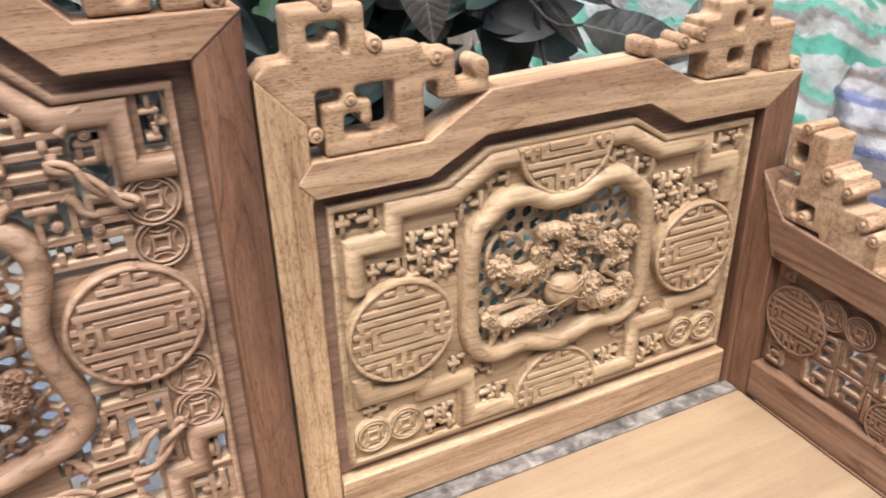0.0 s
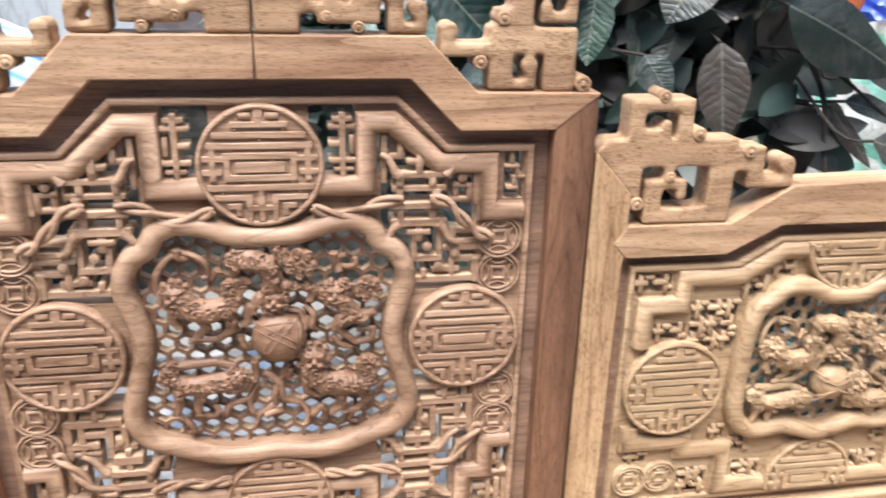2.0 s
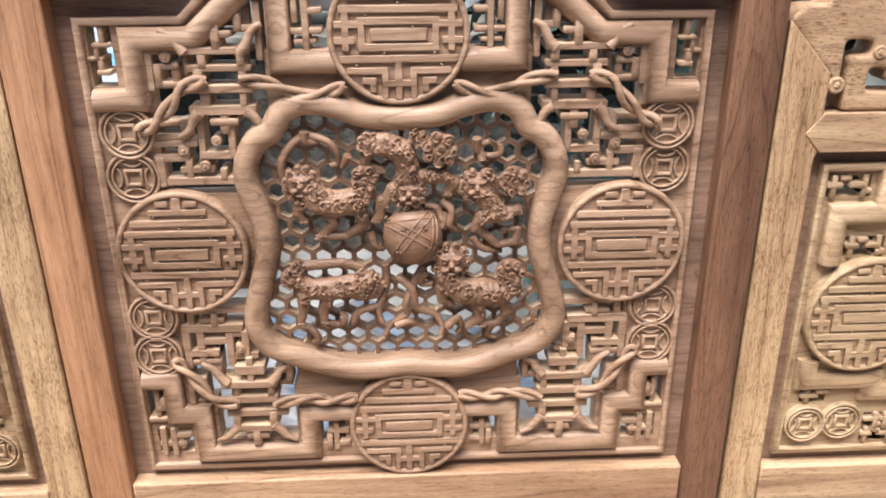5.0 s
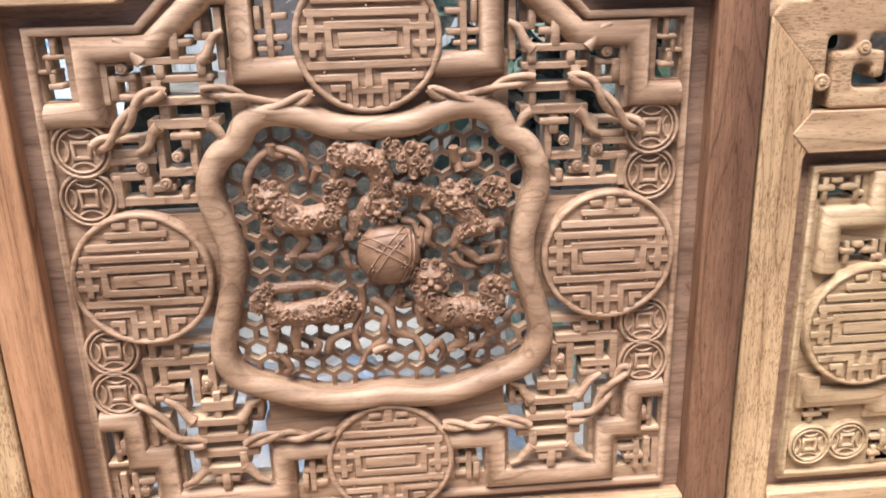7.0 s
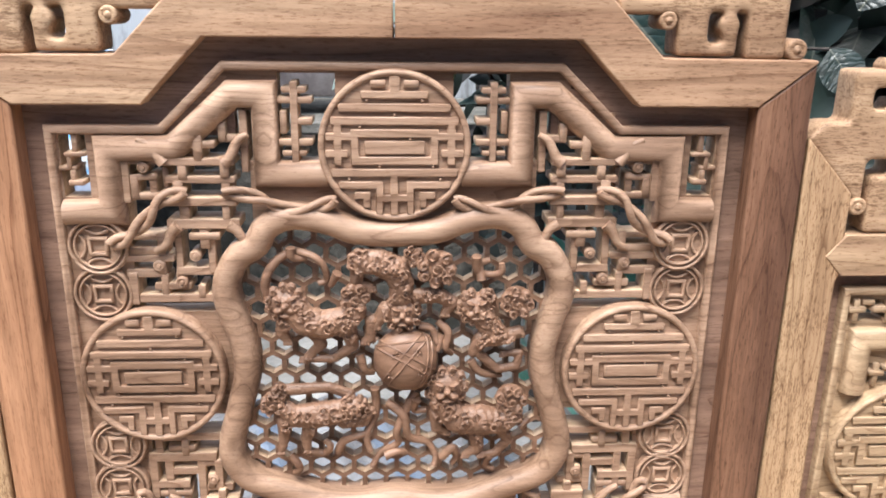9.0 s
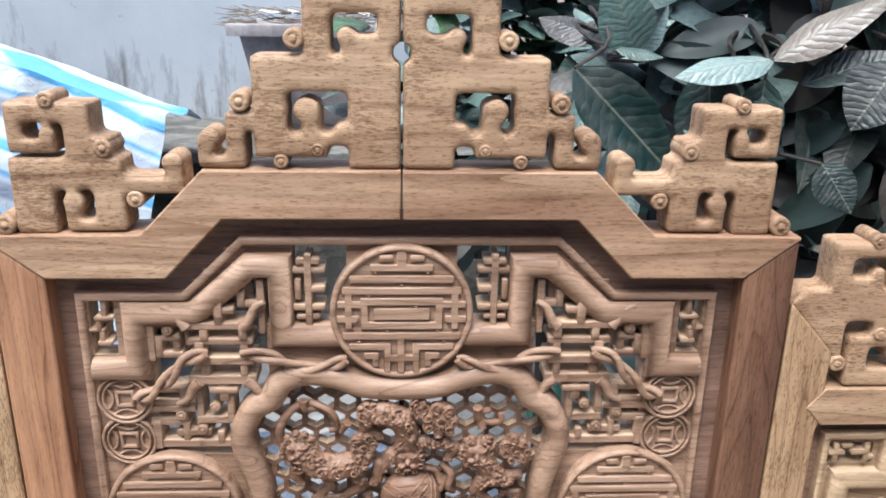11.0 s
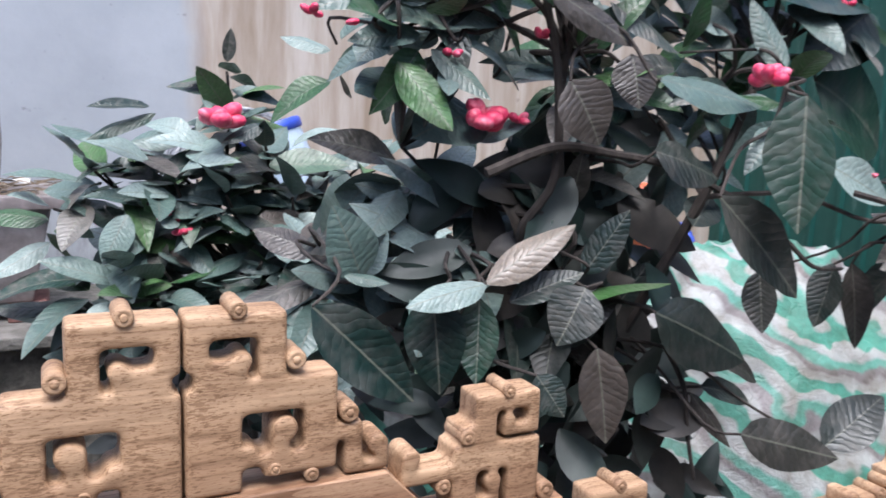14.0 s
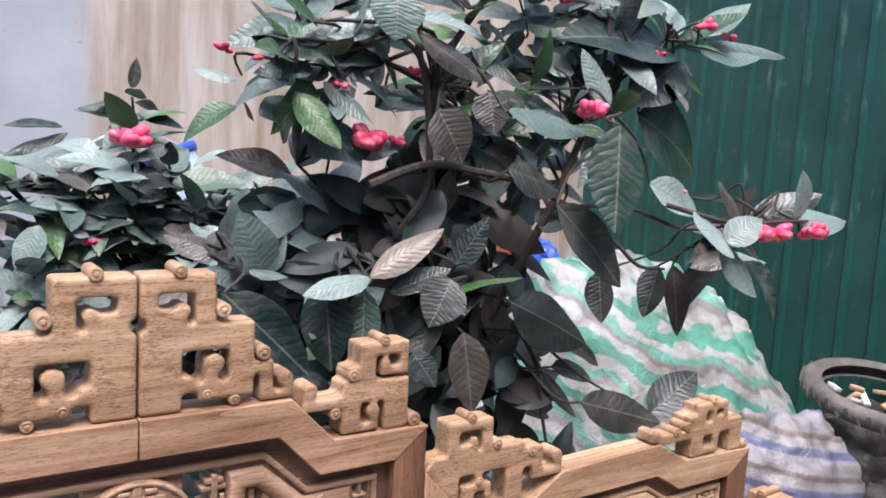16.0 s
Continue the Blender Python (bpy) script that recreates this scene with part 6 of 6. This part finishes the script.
for p in TIPS + CROWN:
    near = min(NODES, key=lambda n: (n - Vector(p)).length + 0.5 * max(0.0, n.z - p[2]))
    branch(shrub, near, p, 0.005, 0.0025, rng)
    size = 0.105 if p[2] > 1.35 else 0.14
    # low right whorls take the shade-darkened leaves, high and left ones the sky-brightened
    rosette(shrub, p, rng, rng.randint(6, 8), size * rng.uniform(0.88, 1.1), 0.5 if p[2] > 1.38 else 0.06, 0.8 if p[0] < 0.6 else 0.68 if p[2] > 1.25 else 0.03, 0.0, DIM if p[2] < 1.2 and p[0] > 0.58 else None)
    q = Vector(p) + Vector((rng.uniform(-0.10, 0.10), rng.uniform(-0.02, 0.14), rng.uniform(-0.10, 0.04)))
    branch(shrub, p, q, 0.003, 0.002, rng)
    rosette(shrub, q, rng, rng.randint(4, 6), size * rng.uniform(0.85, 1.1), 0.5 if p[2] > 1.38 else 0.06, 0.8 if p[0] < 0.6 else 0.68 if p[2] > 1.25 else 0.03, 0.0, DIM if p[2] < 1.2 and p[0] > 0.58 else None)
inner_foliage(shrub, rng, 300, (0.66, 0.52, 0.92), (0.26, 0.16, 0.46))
# added low cluster, only there to darken what shows through the side panel's holes
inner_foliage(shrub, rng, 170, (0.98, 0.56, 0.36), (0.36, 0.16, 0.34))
# the largest leaves: stalk, tip and breadth against length
DARK = [(0.691, 0.2, 1.241, 0.843, 0.17, 1.104, 0.41), (0.711, 0.32, 1.059, 0.908, 0.29, 0.975, 0.43), (0.622, 0.38, 1.109, 0.673, 0.35, 1.206, 0.48),
        (0.566, 0.3, 1.109, 0.512, 0.27, 1.047, 0.83), (1.168, 0.35, 1.105, 1.179, 0.32, 0.956, 0.43), (1.136, 0.36, 1.104, 1.079, 0.33, 1.006, 0.49), (1.004, 0.4, 1.091, 0.993, 0.37, 0.99, 0.65),
        (0.901, 0.4, 0.959, 1.026, 0.37, 0.913, 0.35), (0.633, 0.35, 1.004, 0.645, 0.32, 0.864, 0.55), (0.497, 0.3, 0.994, 0.529, 0.27, 0.942, 0.67), (0.833, 0.36, 0.908, 0.902, 0.33, 0.818, 0.26),
        (0.541, 0.33, 1.38, 0.586, 0.3, 1.302, 0.85)]
DARK_HIGH = [(0.663, 0.36, 1.423, 0.664, 0.33, 1.352, 0.78), (0.497, 0.33, 1.494, 0.623, 0.3, 1.428, 0.32), (0.418, 0.4, 1.438, 0.353, 0.37, 1.322, 0.34), (0.497, 0.42, 1.524, 0.355, 0.39, 1.422, 0.16),
        (0.342, 0.42, 1.405, 0.327, 0.39, 1.295, 0.14), (0.832, 0.25, 0.882, 1.02, 0.22, 0.826, 0.41), (1.018, 0.25, 0.832, 1.12, 0.22, 0.924, 0.53), (0.492, 0.37, 1.078, 0.593, 0.34, 1.126, 0.41),
        (0.694, 0.33, 1.291, 0.8, 0.3, 1.266, 0.67), (0.582, 0.4, 1.027, 0.68, 0.37, 1.067, 0.56), (0.854, 0.36, 0.917, 0.954, 0.33, 0.9, 0.41), (0.64, 0.45, 1.201, 0.638, 0.42, 1.284, 0.49),
        (1.073, 0.45, 1.52, 0.907, 0.42, 1.457, 0.51)]
GREEN_LEAF = [(0.768, 0.15, 1.371, 0.745, 0.12, 1.204, 0.6), (1.038, 0.36, 1.407, 1.256, 0.33, 1.319, 0.67), (0.204, 0.35, 1.097, 0.337, 0.32, 0.967, 0.46), (0.378, 0.38, 1.096, 0.384, 0.35, 0.959, 0.54), (0.45, 0.38, 1.083, 0.434, 0.35, 0.972, 0.55),
        (1.11, 0.35, 1.534, 0.827, 0.32, 1.583, 0.5), (1.141, 0.36, 1.522, 0.986, 0.33, 1.431, 0.67), (0.462, 0.75, 1.206, 0.554, 0.72, 1.247, 0.39), (0.876, 0.4, 1.217, 0.817, 0.37, 1.177, 0.85),
        (1.14, 0.3, 1.251, 1.311, 0.27, 1.255, 0.14), (0.1, 1, 1.322, -0.004, 0.97, 1.326, 0.29), (0.11, 1, 1.311, -0.011, 0.97, 1.276, 0.24), (0.309, 1, 1.299, 0.222, 0.97, 1.261, 0.39)]
GREY_LEAF = [(0.303, 0.45, 1.106, 0.264, 0.42, 1.203, 0.66), (0.32, 0.48, 1.105, 0.336, 0.45, 1.171, 0.64), (0.448, 0.36, 1.108, 0.324, 0.33, 1.104, 0.32), (1.049, 0.15, 1.174, 1.133, 0.12, 1.079, 0.44),
        (1.051, 0.14, 1.179, 1.11, 0.11, 1.236, 0.64), (1.231, 0.12, 1.223, 1.201, 0.09, 1.316, 0.62), (1.235, 0.12, 1.221, 1.375, 0.09, 1.239, 0.4), (0.621, 0.25, 1.385, 0.773, 0.22, 1.359, 0.4),
        (0.476, 0.46, 1.334, 0.371, 0.43, 1.318, 0.96), (0.472, 0.45, 1.294, 0.538, 0.42, 1.329, 0.48), (1.185, 0.33, 1.567, 1.461, 0.3, 1.597, 0.16), (1.171, 0.33, 1.543, 1.335, 0.3, 1.551, 0.36),
        (0.463, 0.34, 1.551, 0.449, 0.31, 1.484, 1.08)]
GREY_HIGH = [(1.019, 0.3, 1.276, 1.149, 0.27, 1.222, 0.51), (1.077, 0.16, 1.188, 0.977, 0.13, 1.218, 0.93), (0.304, 0.4, 1.427, 0.262, 0.37, 1.389, 0.75), (0.375, 0.65, 1.184, 0.506, 0.62, 1.196, 0.19),
        (0.512, 0.6, 1.163, 0.607, 0.57, 1.199, 0.5), (0.059, 1, 1.126, 0.01, 0.97, 1.044, 0.53), (0.275, 0.44, 1.113, 0.329, 0.41, 1.106, 0.34), (0.523, 0.5, 1.386, 0.59, 0.47, 1.43, 0.65),
        (0.814, 0.4, 1.489, 0.872, 0.37, 1.478, 1.13), (0.507, 0.5, 1.481, 0.434, 0.47, 1.434, 0.66), (1.235, 0.4, 1.593, 1.376, 0.37, 1.675, 0.39), (0.501, 0.34, 1.521, 0.625, 0.31, 1.522, 0.24)]
DUSTY_LEAF = [(0.448, 0.36, 1.109, 0.565, 0.33, 1.202, 0.3)]
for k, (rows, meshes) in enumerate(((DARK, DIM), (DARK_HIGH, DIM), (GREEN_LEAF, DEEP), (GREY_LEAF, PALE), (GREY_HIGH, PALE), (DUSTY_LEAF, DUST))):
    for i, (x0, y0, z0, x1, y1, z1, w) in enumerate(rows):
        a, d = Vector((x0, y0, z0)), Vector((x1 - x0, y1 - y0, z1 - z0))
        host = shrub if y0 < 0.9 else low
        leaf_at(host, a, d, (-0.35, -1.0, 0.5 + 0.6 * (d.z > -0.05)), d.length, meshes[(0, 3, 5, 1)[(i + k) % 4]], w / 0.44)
        if host is shrub:
            near = min([Vector(t) for t in TIPS], key=lambda t: (t - a).length)
            branch(shrub, near, a, 0.0035, 0.0022, rng)
for pts, r in (([(0.72, 0.47, 0.90), (0.64, 0.44, 1.08), (0.535, 0.42, 1.16), (0.56, 0.38, 1.25), (0.547, 0.37, 1.395), (0.519, 0.37, 1.50), (0.51, 0.37, 1.62)], 0.008), ([(0.45, 0.38, 1.255), (0.55, 0.37, 1.292), (0.64, 0.36, 1.285), (0.75, 0.35, 1.267), (0.86, 0.33, 1.22)], 0.008),
               ([(0.80, 0.40, 0.99), (0.818, 0.36, 0.92), (0.835, 0.36, 0.84), (0.858, 0.36, 0.758)], 0.005), ([(0.86, 0.33, 1.22), (0.95, 0.31, 1.16), (1.007, 0.30, 1.117), (1.13, 0.34, 1.10)], 0.005), ([(1.0, 0.24, 1.24), (1.08, 0.15, 1.215), (1.17, 0.12, 1.22), (1.25, 0.11, 1.222)], 0.005)):
    part("branch", tube(curve([Vector(p) for p in pts], False, 5), r, 7, None, r * 0.6), BARK, shrub)
for p, s, c in (((0.46, 0.42, 1.325), 0.034, 9), ((0.741, 0.19, 1.389), 0.026, 7), ((1.124, 0.10, 1.198), 0.032, 7), ((1.254, 0.10, 1.199), 0.027, 8), ((0.213, 0.40, 1.442), 0.014, 3), ((0.262, 0.39, 1.435), 0.013, 2), ((0.392, 0.38, 1.407), 0.014, 3),
                ((0.525, 0.38, 1.437), 0.014, 3), ((1.152, 0.31, 1.589), 0.022, 4), ((1.226, 0.31, 1.574), 0.018, 3), ((0.839, 0.38, 1.60), 0.02, 4), ((1.038, 0.32, 1.517), 0.014, 3), ((0.52, 0.42, 1.325), 0.016, 4), ((1.10, 0.28, 1.262), 0.009, 2)):
    blossom(shrub, p, s, rng, c)
# the lower shrub by the wall
rng = random.Random(8)
part("trunk", tube(curve([Vector((0.36, 1.25, 0.0)), Vector((0.35, 1.24, 0.4)), Vector((0.33, 1.2, 0.8)), Vector((0.30, 1.18, 1.25))], False, 5), 0.018, 7, None, 0.006), BARK, low, "thin grey trunk")
for p in ((0.20, 1.12, 1.27), (0.28, 1.20, 1.40), (0.07, 1.12, 1.25), (0.15, 1.05, 1.18), (0.35, 1.10, 1.20), (0.29, 1.02, 1.12), (0.40, 1.15, 1.24), (0.07, 1.10, 1.08), (0.17, 1.05, 1.09), (0.49, 1.15, 1.20), (0.58, 1.18, 1.21), (0.46, 1.05, 1.02), (0.63, 1.10, 1.18),
          (0.03, 1.15, 1.19), (0.36, 1.00, 1.08), (0.22, 1.0, 0.98), (0.10, 1.02, 0.96), (0.33, 0.95, 0.94), (0.45, 0.95, 0.90), (0.55, 1.0, 1.06), (0.25, 1.0, 0.84), (0.66, 1.05, 1.05), (0.60, 0.9, 0.92), (0.0, 1.1, 1.0), (-0.06, 1.15, 1.12), (0.12, 0.98, 1.02), (0.20, 1.1, 1.18), (0.44, 1.1, 1.13), (0.02, 1.05, 0.9), (0.55, 1.12, 1.14),
          (0.28, 1.19, 1.35), (0.285, 1.18, 1.31), (0.25, 1.10, 1.24), (0.33, 1.08, 1.26), (0.12, 1.08, 1.22), (0.10, 1.05, 1.14), (0.24, 1.02, 1.16), (0.38, 1.05, 1.15), (0.52, 1.06, 1.10), (0.05, 1.02, 1.02), (0.30, 0.98, 1.03), (0.42, 0.98, 1.06), (0.0, 1.1, 1.21)):
    branch(low, (0.33, 1.2, min(0.95, p[2] - 0.15)), p, 0.006, 0.003, rng)
    rosette(low, p, rng, rng.randint(6, 9), rng.uniform(0.110, 0.148), 0.35 if p[2] > 1.2 else 0.15, 0.80, 0.8)
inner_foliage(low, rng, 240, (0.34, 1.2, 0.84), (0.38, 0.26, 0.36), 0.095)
leaf_at(low, (0.28, 1.2, 1.42), (0.1, -0.2, 1), (0, -1, 0.2), 0.07, LEAVES[0])
for p, s, c in (((0.225, 1.00, 1.30), 0.042, 9), ((0.13, 1.05, 1.11), 0.028, 6), ((0.44, 0.98, 1.01), 0.026, 6), ((0.016, 1.12, 1.10), 0.02, 4), ((0.027, 1.1, 1.25), 0.016, 2), ((0.36, 1.0, 1.075), 0.012, 2), ((0.16, 1.02, 1.09), 0.022, 5)):
    blossom(low, p, s, rng, c)
